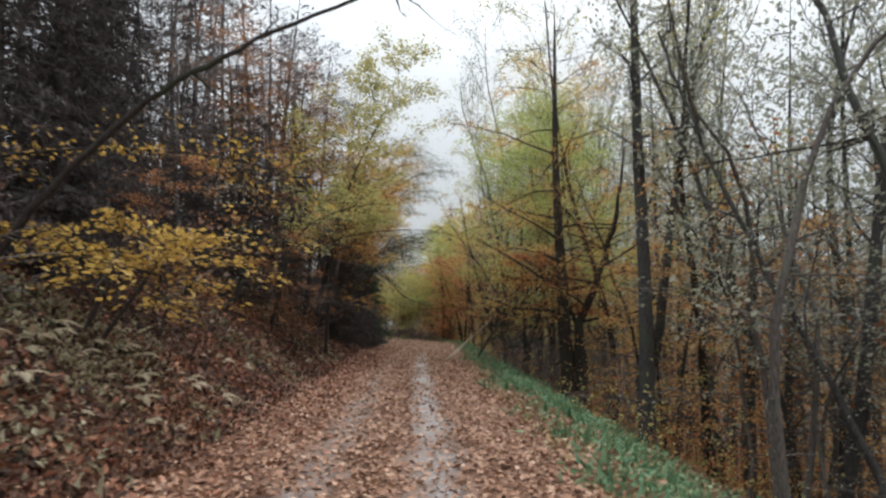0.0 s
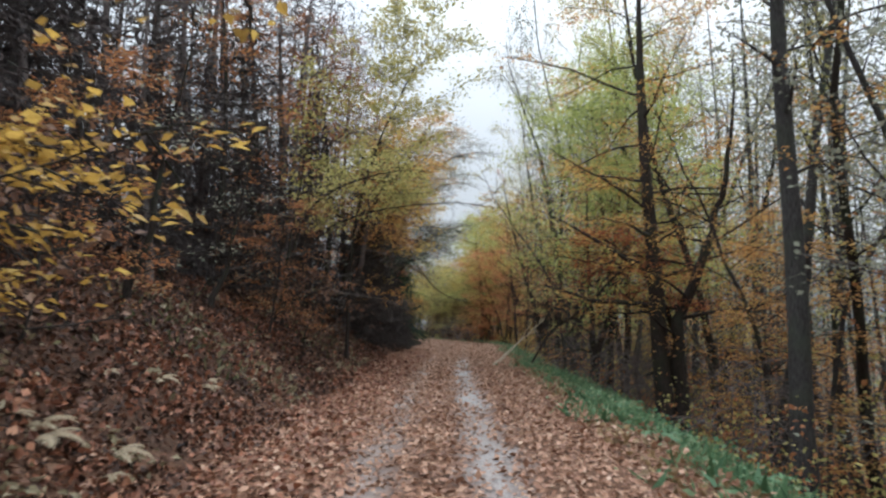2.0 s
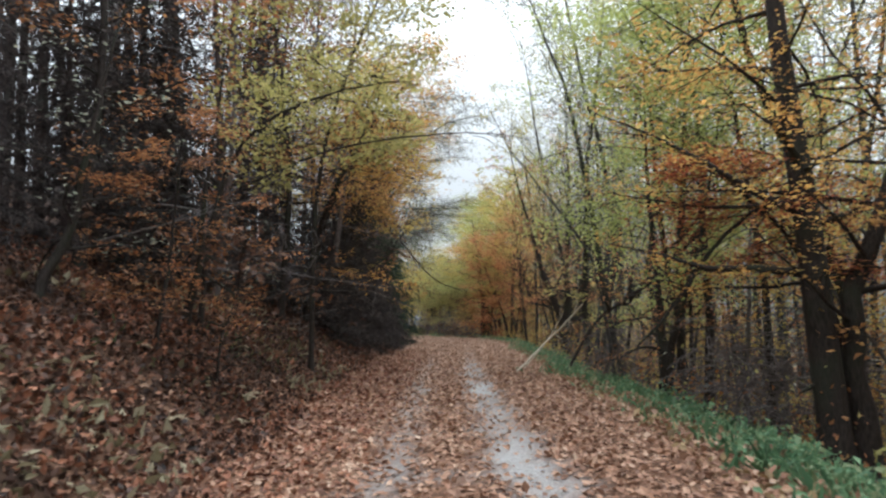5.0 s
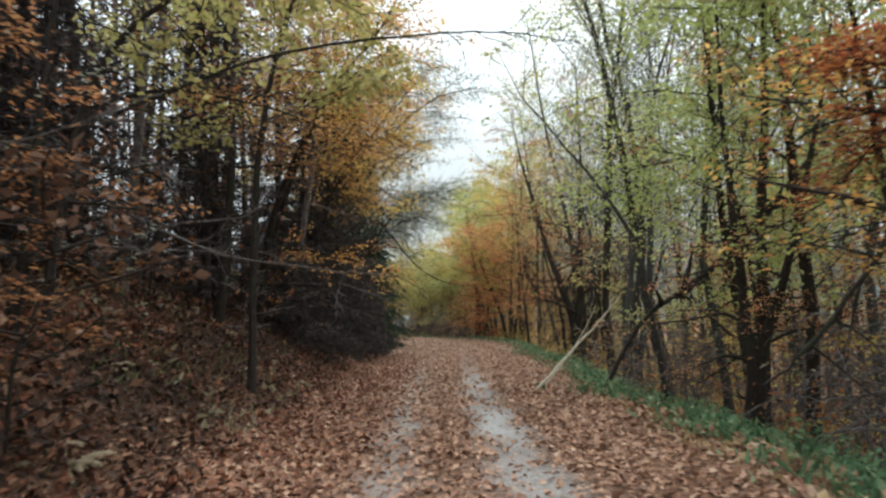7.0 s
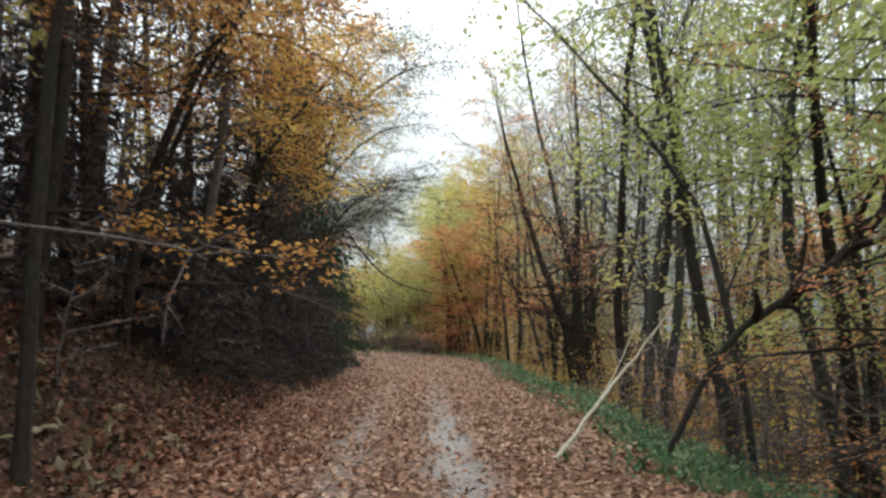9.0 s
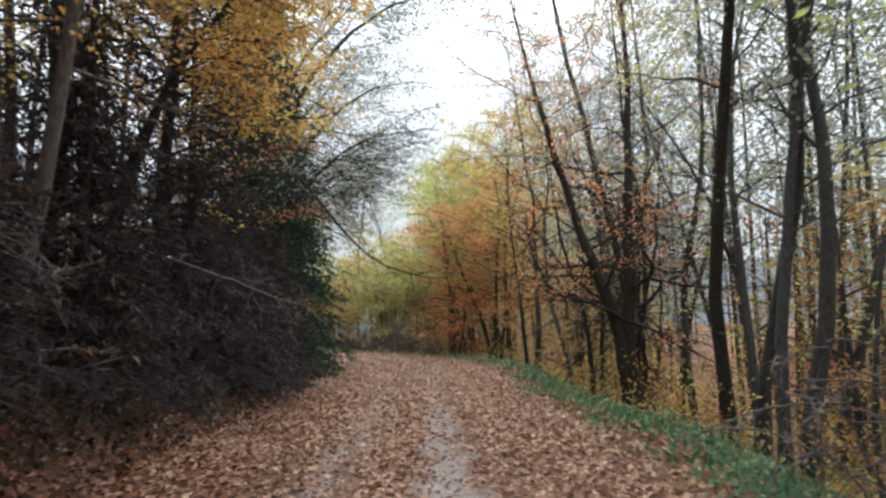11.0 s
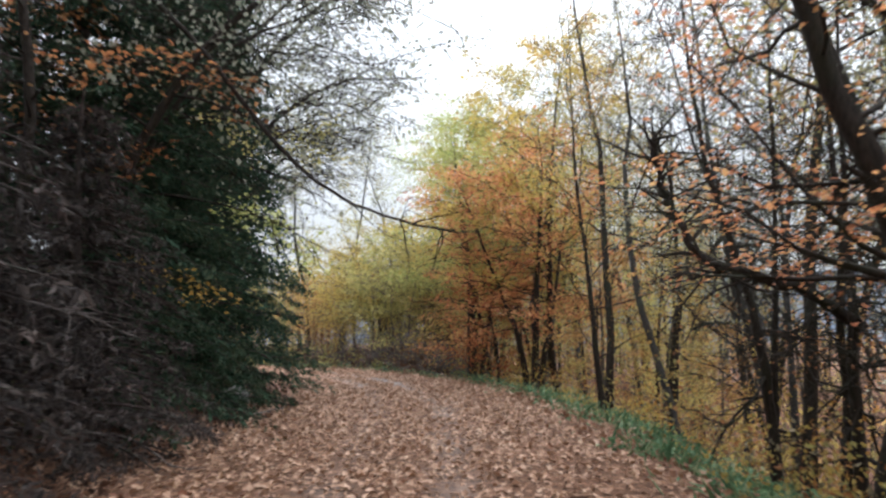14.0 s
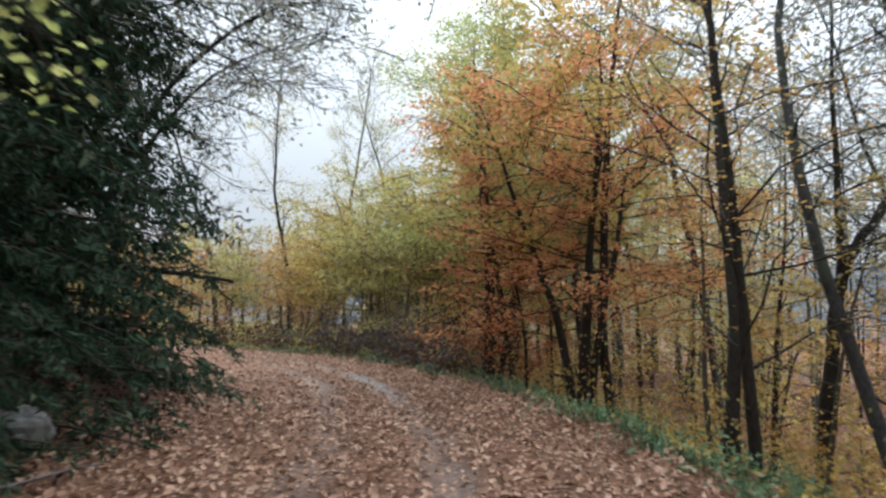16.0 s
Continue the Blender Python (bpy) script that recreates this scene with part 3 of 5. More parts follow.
def near_bank(x, y):
    d, w, s = across(x, y)
    off = -d - w
    px, py = np.ravel(x), np.ravel(y)
    clump = np.clip(0.35 + 1.2 * np.sin(1.7 * py + 0.9 * px) * np.sin(2.3 * px - 1.1 * py + 0.6), 0.05, 1)
    return (off > 0.1) * (off < 3.6) * clump * np.interp(py, [2, 9, 15], [1, 1, 0.1])


herb_layer("withered_herbs", 25, 15000, (2, 15, -7.5, -2.3), near_bank, "straw", 0.10, 0.30, "pale withered herbs and fern fronds on the bank")
herb_layer("bank_herbs", 26, 6000, (2, 20, -7, -2.3), lambda x, y: near_bank(x + 1.3, y + 0.8), "weed", 0.085, 0.22, "low olive-green herbs between the leaves on the bank")
blades("withered_plants", 23, 9000, (4, 40, -8, -2.2), on_bank_foot, "straw", 0.2, "pale withered weeds and herbs on the bank", "weeds", 0.5, 1.3)
blades("bank_grass", 24, 8000, (4, 62, -6, -2.2), lambda x, y: on_bank_foot(x + 0.9, y + 1.6) * 0.9, "weed", 0.2, "scattered green weeds at the foot of the bank", "weeds", 0.2, 0.8)


def undergrowth(name, seed, n, box, keep, leaf, size, tall, label, per=16):
    """Low leafy brush: loose clumps of leaves over the ground."""
    rng = np.random.default_rng(seed)
    x, y = scatter(rng, n, *box, keep)
    k = np.repeat(np.arange(len(x)), per)
    top = rng.uniform(0.25, 1, len(x)) * tall
    at = np.stack([x[k] + rng.normal(size=len(k)) * 0.28, y[k] + rng.normal(size=len(k)) * 0.28, height(x, y)[k] + top[k] * rng.uniform(0.1, 1, len(k))], 1)
    ob = part(name, leaf_mesh(name, rng, at, size, 0.4, 0.6), LEAF[leaf])
    return tagged(ob, label, "undergrowth", kind="stuff")


def deep_slope(x, y):
    d, w, s = across(x, y)
    off = d - w
    return (off > 2.2) * np.clip(1.2 - off / 22, 0.1, 1)


undergrowth("undergrowth", 31, 1400, (2, 22, 15, 60), deep_slope, "copper", 0.10, 1.8, "copper-brown brush on the slope below the track")
undergrowth("undergrowth", 36, 1300, (-4, 22, 44, 98), deep_slope, "straw", 0.12, 1.5, "withered straw-brown weeds on the slope below the track")
undergrowth("undergrowth", 37, 900, (-4, 20, 46, 98), deep_slope, "amber", 0.10, 2.6, "amber brush on the slope below the track", 22)
undergrowth("undergrowth", 32, 2500, (-4, 22, 44, 98), deep_slope, "yellow", 0.11, 2.0, "yellow brush on the slope below the track")
undergrowth("undergrowth", 33, 1400, (2, 22, 15, 100), deep_slope, "olive", 0.10, 2.2, "olive-green brush on the slope below the track")


def outer_bend(x, y):
    d, w, s = across(x, y)
    off = d - w
    return (off > 1.0) & (off < 12)


undergrowth("undergrowth", 34, 1000, (-34, 3, 84, 102), outer_bend, "olive", 0.2, 1.7, "olive brush on the outside of the bend")
undergrowth("undergrowth", 35, 1700, (-34, 3, 80, 102), outer_bend, "brown", 0.24, 1.6, "brown bramble on the outside of the bend")


def woods(name, seed, places, tall, leaf, per, size, bark, label, low=0.25, slim=0.62):
    """Trees too far off to tell apart: thin trunks and a loose roof of leaves, in two joined meshes."""
    rng = np.random.default_rng(seed)
    w, at = Wood(), []
    places = np.array(places)
    zs = height(places[:, 0], places[:, 1])
    for (x, y), z in zip(places, zs):
        h = tall * rng.uniform(0.7, 1.15)
        p = wander(rng, (x, y, z - 0.3), (rng.normal() * 0.04, rng.normal() * 0.04, 1), h, 3, 0.03)
        w.tube(p, [0.16, 0.12, 0.08, 0.02], 4)
        for _ in range(5):
            b, d = along(p, rng.uniform(0.3, 0.95))
            a = rng.uniform(0, 6.3)
            w.tube(wander(rng, b, (math.cos(a), math.sin(a), 0.6), h * 0.16, 2, 0.2), [0.04, 0.03, 0.01], 3)
        m = rng.poisson(per)
        u = rng.uniform(low, 1.02, m)
        r = h * 0.19 * np.sqrt(rng.uniform(0, 1, m)) * np.sin(np.pi * np.clip((u - low) / (1.05 - low), 0.06, 1)) ** 0.6
        a = rng.uniform(0, 6.3, m)
        q = np.stack([p[0, 0] + r * np.cos(a), p[0, 1] + r * np.sin(a), z + u * h], 1)
        at.append(q + rng.normal(size=q.shape) * 0.25)
    tagged(part(name, w.mesh(name), BARK[bark]), label + ", their trunks", "woods", kind="stuff")
    tagged(part(name, leaf_mesh(name, rng, np.vstack(at), size, 0.35, slim), LEAF[leaf]), label + ", their leaves", "woods", kind="stuff")


def spread_over(seed, n, xlo, xhi, ylo, yhi):
    rng = np.random.default_rng(seed)
    return np.stack([rng.uniform(xlo, xhi, n), rng.uniform(ylo, yhi, n)], 1)


woods("distant_woods", 41, spread_over(1, 260, -62, -25, -5, 140), 17, "dead_needle", 62, 1.2, "conifer", "dark conifer stand high on the hillside", 0.15, 0.25)
# farther woods carry their haze in the pale leaves and grey bark
woods("distant_woods", 42, spread_over(2, 64, 22, 60, 5, 150), 28, "pale", 300, 0.46, "grey", "pale thin autumn woods in the valley", 0.25, 0.45)
woods("distant_woods", 43, spread_over(3, 30, 18, 55, 5, 150), 10, "orange", 160, 0.42, "dark", "orange autumn woods in the valley", 0.1)
woods("distant_woods", 44, spread_over(4, 26, 2, 26, 98, 135), 22, "pale", 900, 0.34, "grey", "pale thin autumn woods beyond the bend", 0.12, 0.5)
woods("distant_woods", 45, spread_over(5, 60, -52, 4, 102, 122), 10, "olive", 520, 0.32, "dark", "olive autumn woods beyond the bend", 0.03)
woods("distant_woods", 49, spread_over(9, 46, -50, 12, 99, 116), 7.5, "copper", 420, 0.30, "dark", "copper-brown autumn woods beyond the bend", 0.02)
woods("distant_woods", 50, spread_over(10, 22, -4, 18, 92, 108), 15, "olive", 900, 0.24, "dark", "tall olive-leaved woods beyond the bend", 0.15)
woods("distant_woods", 46, spread_over(6, 22, 11, 26, 9, 62), 22, "twiggy", 300, 0.4, "grey", "bare twiggy woods on the slope", 0.1, 0.1)
woods("distant_woods", 47, spread_over(7, 42, 11, 30, 8, 64), 27, "pale", 480, 0.24, "grey", "thin pale-leaved woods on the slope", 0.3)
woods("distant_woods", 53, spread_over(13, 34, 12, 27, 50, 70), 26, "pale", 560, 0.26, "grey", "pale hazy woods on the slope", 0.3)
woods("distant_woods", 51, spread_over(11, 62, 9, 26, 12, 62), 10, "copper", 420, 0.17, "grey", "low copper-leaved woods on the slope below the track", 0.05)
woods("distant_woods", 52, spread_over(12, 26, 9, 28, 46, 90), 5.5, "yellow", 460, 0.17, "grey", "low yellow woods on the slope below the track", 0.03)

# ---- trees ----
rngp = np.random.default_rng(77)

# left: dense stand of conifers with bare trunks and dead twigs
stand = [tree("conifer_tree", 100 + i, height=17 + 2 * i, radius=0.13 + 0.02 * i, start=0.05, limbs=27, reach=1.8, rise=-0.05, pull=-0.2, twigs=3, twig=0.8,
              leaves=7, leaf="dead_needle", leaf_size=0.42, flat=0.4, slim=0.18, bark="conifer", shape="cone", wobble=0.02, limb_cut=2, sides=7, split=False,
              label="tall thin conifer with dead grey twigs on its bare trunk") for i in range(3)]
n = 0
for i in range(400):
    y = rngp.uniform(2, 76)
    off = 3.2 + 30 * rngp.uniform(0, 1) ** 1.2
    if 14 < y < 27 and i % 5 < 2:
        y += 20
    x = -5.0 - off if y < 62 else -9.5 - off - max(0, (y - 66)) * 0.9
    if n >= 76:
        break
    n += 1
    put(stand[i % 3], x, y, rngp.uniform(0, 360), rngp.uniform(0.75, 1.1))

for k in range(12):
    put(stand[k % 3], -9.2 - 4.5 * rngp.uniform(0, 1), 30 + 1.8 * k + rngp.uniform(-0.6, 0.6), rngp.uniform(0, 360), rngp.uniform(0.85, 1.15))

# left edge of the track: beech and hazel leaning over it
hazel = tree("hazel_tree", 201, stems=[(0, 0, 0.45, -0.02, 1.9, 0.05), (0.2, 0.3, 0.75, 0.05, 1.7, 0.045)], start=0.55, limbs=6, reach=1.8,
             rise=0.12, pull=-0.3, twigs=8, twig=0.7, leaves=22, leaf="gold", leaf_size=0.115, spread=0.14, flat=0.74, slim=0.72, bark="dark",
             label="hazel with yellow leaves in flat sprays on the bank")
put(hazel, -5.7, 10.8, 0, 1.0)
copper = [tree("beech_tree", 210 + i, height=8.5 + i, radius=0.085, lean=(0.18, 0), start=0.14, limbs=22, reach=3.0, rise=0.1, pull=-0.15, twigs=8, twig=0.95, leaves=19,
               leaf=("copper", "orange")[i % 2], leaf_size=0.145, flat=0.88, bark="dark",
               label=("young beech with copper-brown leaves in level sprays", "young beech with orange leaves in level sprays")[i % 2]) for i in range(2)]
put(copper[1], 7.6, 24.0, 200, 0.75)
put(copper[0], -6.8, 16.4, 70, 0.5)
tall_hazel = tree("ash_tree", 220, stems=[([(0, 0, -0.4), (0.03, 0, 3), (0.3, 0, 6), (1.2, 0, 9), (2.5, 0.1, 12), (3.6, 0.2, 15.5)], 0.085)], start=0.36, limbs=30, reach=3.2, rise=0.6, twigs=7, twig=1.0, leaves=40, leaf="olive",
                  leaf_size=0.145, flat=0.35, bark="dark", spread=0.22, label="slender leaning tree with thin olive-green leaves")
put(tall_hazel, -5.6, 33.8, 0, 1.0)
overhang = tree("ash_tree", 225, stems=[([(0, 0, -0.5), (0.6, 0, 3), (1.8, 0.1, 5.4), (3.6, 0.3, 7.0), (5.8, 0.4, 7.4)], 0.11), ([(0.2, 0.4, -0.5), (0.5, 0.8, 3.5), (1.8, 1.8, 6.2), (4.2, 3.0, 7.8)], 0.085)],
                start=0.4, limbs=26, reach=2.8, rise=0.25, pull=-0.28, twigs=7, twig=1.1, leaves=6, leaf="pale", leaf_size=0.12, flat=0.3, bark="dark", spread=0.25, fine=4,
                label="leaning tree with drooping bare twigs over the track")
put(overhang, -7.2, 56.8)
put(overhang, -8.8, 65.2, 15, 1.2)
put(overhang, -10.2, 71.0, 350, 1.1)
arching = tree("ash_tree", 226, stems=[([(0, 0, -0.5), (0.3, 0, 5.0), (1.4, 0, 9.0), (3.3, 0.2, 12.0), (5.6, 0.3, 13.6), (8.0, 0.3, 14.2)], 0.17), ([(0.1, 0.2, 3.5), (0.3, 0.8, 8.0), (1.4, 1.6, 11.6), (3.4, 2.4, 14.4), (5.0, 2.8, 16.5)], 0.12)],
                start=0.42, limbs=36, reach=3.4, rise=0.35, pull=-0.3, twigs=8, twig=1.2, leaves=12, leaf="pale", leaf_size=0.125, flat=0.35, bark="dark", spread=0.3, fine=2, foot=1.1,
                label="tall ash arching over the track with thin pale leaves")
put(arching, -8.0, 60.6)
put(arching, -9.0, 67.4, 12, 0.95)
golden = tree("maple_tree", 230, height=13, radius=0.14, lean=(0.12, 0), start=0.3, limbs=32, reach=3.4, rise=0.3, pull=-0.1, twigs=8, twig=1.0, leaves=28, leaf="yellow",
              leaf_size=0.135, flat=0.6, bark="dark", spread=0.2, label="maple with golden yellow leaves over the track")
put(golden, -7.4, 48.2, 0, 1.12)

# beeches that lean out over the track with high amber crowns
over_beech = tree("beech_tree", 216, stems=[([(0, 0, -0.5), (0.35, 0, 2.4), (1.1, 0.1, 4.8), (2.3, 0.2, 6.9), (3.6, 0.2, 8.6), (4.6, 0.3, 10.4)], 0.12), ([(0.4, 0.1, 2.2), (1.0, 0.6, 4.6), (2.1, 1.2, 7.4), (3.2, 1.6, 10.0)], 0.07)],
                  start=0.42, limbs=34, reach=2.5, rise=0.25, pull=-0.12, twigs=8, twig=0.9, leaves=19, leaf="amber", leaf_size=0.115, flat=0.82, bark="dark", spread=0.2,
                  label="leaning beech with amber leaves in level sprays over the track")
put(over_beech, -7.2, 39.6, 0, 1.0)
put(over_beech, -7.6, 46.4, 14, 0.95)
rust_beech = tree("beech_tree", 217, height=13, radius=0.12, lean=(0.14, 0), start=0.3, limbs=30, reach=3.0, rise=0.25, pull=-0.12, twigs=8, twig=0.95, leaves=15, leaf="copper", leaf_size=0.13, flat=0.8, bark="dark", fine=1,
                  label="tall beech with thin copper-brown leaf sprays among the conifers")
put(rust_beech, -9.0, 28.0, 0, 1.0)
put(rust_beech, -8.7, 40.6, 150, 1.15)
put(rust_beech, -7.4, 37.0, 10, 1.1)
put(rust_beech, -7.0, 54.5, 60, 0.9)
brown_beech = tree("beech_tree", 219, height=14, radius=0.11, lean=(0.1, 0), start=0.28, limbs=32, reach=3.0, rise=0.35, pull=-0.1, twigs=8, twig=1.0, leaves=8, leaf="twiggy", leaf_size=0.11, flat=0.6, bark="twig", fine=2, spread=0.25,
                   label="slender beech with thin withered brown leaves and fine twigs")
for k, (x, y, s) in enumerate([(-8.6, 34.6, 1.0), (-10.4, 38.5, 1.2), (-9.0, 24.0, 0.9), (-10.8, 31.0, 1.2), (-9.8, 43.0, 1.25), (-12.4, 34.5, 1.35), (-11.5, 27.0, 1.2)]):
    put(brown_beech, x, y, 95 * k, s)
put(brown_beech, -9.6, 20.0, 200, 1.0)
put(brown_beech, -7.2, 43.4, 30, 1.2)
# a maple whose yellow-green crown hangs over the track
over_maple = tree("maple_tree", 218, stems=[([(0, 0, -0.5), (0.2, 0, 2.0), (0.8, 0.1, 4.0), (2.0, 0.2, 5.0), (3.6, 0.3, 5.5), (4.8, 0.3, 5.6)], 0.075)], start=0.4, limbs=17, reach=1.6, rise=0.2, pull=-0.15, twigs=7, twig=0.8, leaves=17,
                  leaf="olive", leaf_size=0.13, flat=0.6, bark="dark", spread=0.2, label="slim maple with yellow-green leaves hanging over the track")
put(over_maple, -6.9, 29.0, 0, 0.95)
put(copper[0], -6.3, 25.6, 60, 0.5)

# the dark spruces
def spruce(name, seed, tall, wide, levels, per, label, needles=10, leaf="needle", size=0.21, slim=0.4, thick=6):
    rng = np.random.default_rng(seed)
    root = tagged(new(name), label, "tree")
    w = Wood()
    path = wander(rng, (0, 0, -0.3), (0, 0, 1), tall + 0.3, 10, 0.012)
    w.tube(path, np.linspace(0.2, 0.015, 11), 8)
    part("trunk", w.mesh("trunk"), BARK["conifer"], root)
    wood, at, ways, sizes = Wood(), [], [], []
    for i in range(levels):
        u = (i + rng.uniform(0, 0.5)) / levels
        h0 = 0.35 + u * (tall - 0.5)
        length = wide * (1 - u) ** 0.8 * rng.uniform(0.8, 1.15) + 0.2
        for j in range(per):
            az = (j + rng.uniform(-0.3, 0.3)) * 6.283 / per + i * 0.9
            p = wander(rng, (0, 0, h0), (math.cos(az), math.sin(az), 0.12), length, 6, 0.05, (0, 0, -0.55))
            wood.tube(p, np.linspace(0.028, 0.006, 7), 4)
            m = int(length * thick)
            for k in range(m):
                b, d = along(p, rng.uniform(0.12, 1))
                s = rng.choice([-1, 1])
                wy = unit([d[0] * 0.6 - s * d[1], d[1] * 0.6 + s * d[0], -0.55])
                tl = rng.uniform(0.25, 0.6)
                for _ in range(needles):
                    sizes.append(size)
                    at.append(b + wy * tl * rng.uniform(0, 1) + rng.normal(size=3) * 0.035)
                    ways.append(wy + rng.normal(size=3) * 0.3)
            for k in range(44 if leaf == "needle" else 4):
                b, d = along(p, rng.uniform(0.05, 0.75))
                at.append(b + rng.normal(size=3) * 0.1)
                ways.append(d + np.array([0, 0, -0.6]) + rng.normal(size=3) * 0.5)
                sizes.append(size * rng.uniform(1.3, 2.0))
    tagged(part("twigwork", wood.mesh("twigwork"), BARK["conifer"], root), kind="stuff")
    part("crown", leaf_mesh("crown", rng, np.array(at), np.array(sizes), 0.25, slim, 0.25, np.array(ways)), LEAF[leaf], root)
    return root


big_spruce = spruce("spruce_tree", 301, 17, 3.5, 36, 8, "dark green spruce with drooping branches down to the ground", 10, "needle", 0.155, 0.28)
put(big_spruce, -7.9, 63.0, 0, 1.0, -1.2)
put(big_spruce, -7.9, 57.4, 100, 0.9, -1.1)
dead_spruce = spruce("spruce_tree", 302, 12, 2.9, 24, 7, "half-dead spruce with brown twigs and hanging branches", 11, "dead_needle", 0.195, 0.14, 4)
put(dead_spruce, -7.3, 45.5, 0, 0.9, -0.9)
put(dead_spruce, -7.3, 50.8, 70, 1.0, -0.9)
put(big_spruce, -7.5, 60.2, 170, 0.75, -0.9)
put(big_spruce, -8.5, 66.6, 40, 0.95, -0.9)

low_spruce = spruce("spruce_tree", 303, 6.5, 2.3, 20, 8, "low dead spruce with dark hanging twigs beside the track", 12, "dead_needle", 0.15, 0.13, 6)
for k, (x, y, s) in enumerate([(-7.1, 41.4, 0.8), (-6.9, 44.6, 0.85), (-6.7, 48.8, 0.85), (-6.7, 52.6, 0.8), (-6.3, 50.6, 0.75), (-6.3, 55.0, 0.8)]):
    put(low_spruce, x, y, 77 * k, s, -0.5)
put(dead_spruce, -8.4, 38.8, 200, 0.9)
put(dead_spruce, -9.2, 31.0, 140, 0.9)
put(dead_spruce, -8.4, 8.5, 20, 1.0)
put(dead_spruce, -8.3, 12.2, 120, 0.85)
put(dead_spruce, -9.0, 16.2, 220, 0.95)
put(dead_spruce, -7.9, 14.0, 300, 0.7)
put(dead_spruce, -10.6, 20.5, 130, 1.1)
put(dead_spruce, -9.6, 28.6, 250, 0.62)
put(dead_spruce, -9.8, 33.6, 30, 0.62)
put(dead_spruce, -11.6, 22.0, 310, 1.0)
put(dead_spruce, -9.4, 24.8, 80, 0.6)

# right: the twin-stemmed beech and its tall neighbours
twin = tree("beech_tree", 401, stems=[(-0.2, 0, -0.02, 0, 16, 0.28), ([(0.28, 0.05, -0.5), (0.22, 0.0, 1.2), (0.12, 0.0, 2.7), (0.65, 0.0, 4.2), (1.35, 0.05, 6.2), (1.8, 0.1, 8.4), (2.0, 0.1, 11)], 0.24)], start=0.28, limbs=26, reach=3.4, rise=0.35, pull=-0.1, twigs=8,
            twig=0.9, leaves=30, leaf="amber", leaf_size=0.09, flat=0.85, bark="dark", spread=0.2, bare_top=0.75, wobble=0.03, fine=1,
            extra=[(0, 0.3, 3.4, 0.35, 3.8), (0, 0.24, 3.0, 0.1, 3.4), (0, 0.36, 4.0, 0.25, 3.4)], label="twin-stemmed dark beech with sparse orange leaf sprays")
put(twin, 4.95, 26.2)
airy = [tree("ash_tree", 410 + i, height=23 + i, radius=0.19 - 0.015 * i, start=0.32, limbs=27, reach=3.8, rise=0.9, pull=0.25, twigs=6, twig=1.25, leaves=19, leaf=("pale", "olive", "pale")[i],
             leaf_size=0.125, flat=0.2, bark=("grey", "dark", "grey")[i], spread=0.25, shape="vase", wobble=0.085, fine=1, lean=(-0.06, 0), crook=0.22,
             label="tall slender tree, nearly bare, with a few pale leaves") for i in range(3)]
tall_ash = tree("ash_tree", 409, height=23, radius=0.25, start=0.3, limbs=28, reach=3.6, rise=0.9, pull=0.25, twigs=6, twig=1.2, leaves=9, leaf="pale", leaf_size=0.15, flat=0.2, bark="grey", spread=0.25, shape="vase", wobble=0.02, fine=1,
                label="tall straight grey ash, nearly bare, beside the track")
put(tall_ash, 6.15, 21.2)
for k, (x, y, s) in enumerate([(9.2, 24.0, 0.9), (9.6, 22.2, 0.8), (8.9, 16.0, 0.95), (5.1, 33.6, 0.8), (5.1, 37.5, 0.8), (4.15, 39.2, 0.75), (4.3, 47.0, 0.85), (4.85, 47.0, 0.9),
                                (4.7, 45.0, 0.8), (4.5, 53.8, 0.85), (4.8, 63.8, 0.7), (12, 30, 1), (11, 40, 1), (9, 52, 1), (13, 58, 1), (7.5, 30, 0.9),
                                (10.5, 12, 0.9), (7.4, 57, 0.8), (10, 66, 0.9), (3.4, 82, 0.8), (6.5, 86, 0.9), (-10.8, 71.5, 0.55), (-13.5, 77, 0.55), (-17, 83, 0.6), (6, 60, 0.9), (9, 38, 1.05), (8.2, 78, 0.9), (-11, 98, 0.85), (-15.5, 97.5, 0.9), (7.0, 24.5, 0.95), (3.7, 67, 0.8), (3.0, 76, 0.75), (-4, 98.5, 0.8), (-8, 100.5, 0.85), (4.9, 55.9, 0.6), (10.5, 19.5, 0.9)]):
    put(airy[(k + 1) % 3], x, y, k * 67, s)

vee = tree("ash_tree", 420, stems=[([(-0.1, 0, -0.5), (-0.28, 0, 2.3), (-0.85, 0, 4.2), (-1.4, 0.1, 6.0), (-2.3, 0.2, 9.4), (-2.9, 0.3, 12.5)], 0.23), ([(0.08, 0, -0.5), (-0.05, 0, 2.5), (0.1, 0, 5.0), (0.3, 0, 9.4), (0.3, 0, 15)], 0.26)], start=0.25, limbs=28, reach=3.2, rise=0.4, twigs=8, twig=1.0, leaves=15, fine=3,
           leaf="rust", leaf_size=0.085, flat=0.75, bark="dark", spread=0.12, wobble=0.05, crook=0.26, limb_cut=6, label="dark forked tree with few orange leaves at the edge")
put(vee, 4.1, 52.5)

put(vee, 3.95, 33.4, 150, 0.62)
fork = tree("ash_tree", 421, stems=[([(0, 0, -0.6), (0.1, 0, 2.5), (0.55, 0, 6.0), (0.5, 0, 9.0), (0.55, 0.1, 14.5)], 0.19), ([(0.1, 0, 2.0), (0.5, 0, 5.4), (1.3, 0, 6.9), (2.6, 0.1, 8.4), (4.2, 0.2, 9.8), (5.6, 0.2, 12.0)], 0.16)],
            start=0.4, limbs=24, reach=2.4, rise=0.5, twigs=7, twig=0.9, leaves=5, fine=2, leaf="pale", leaf_size=0.14, flat=0.4, bark="dark", spread=0.2, foot=1.1, label="dark tree forking into an upright and a slanting stem")
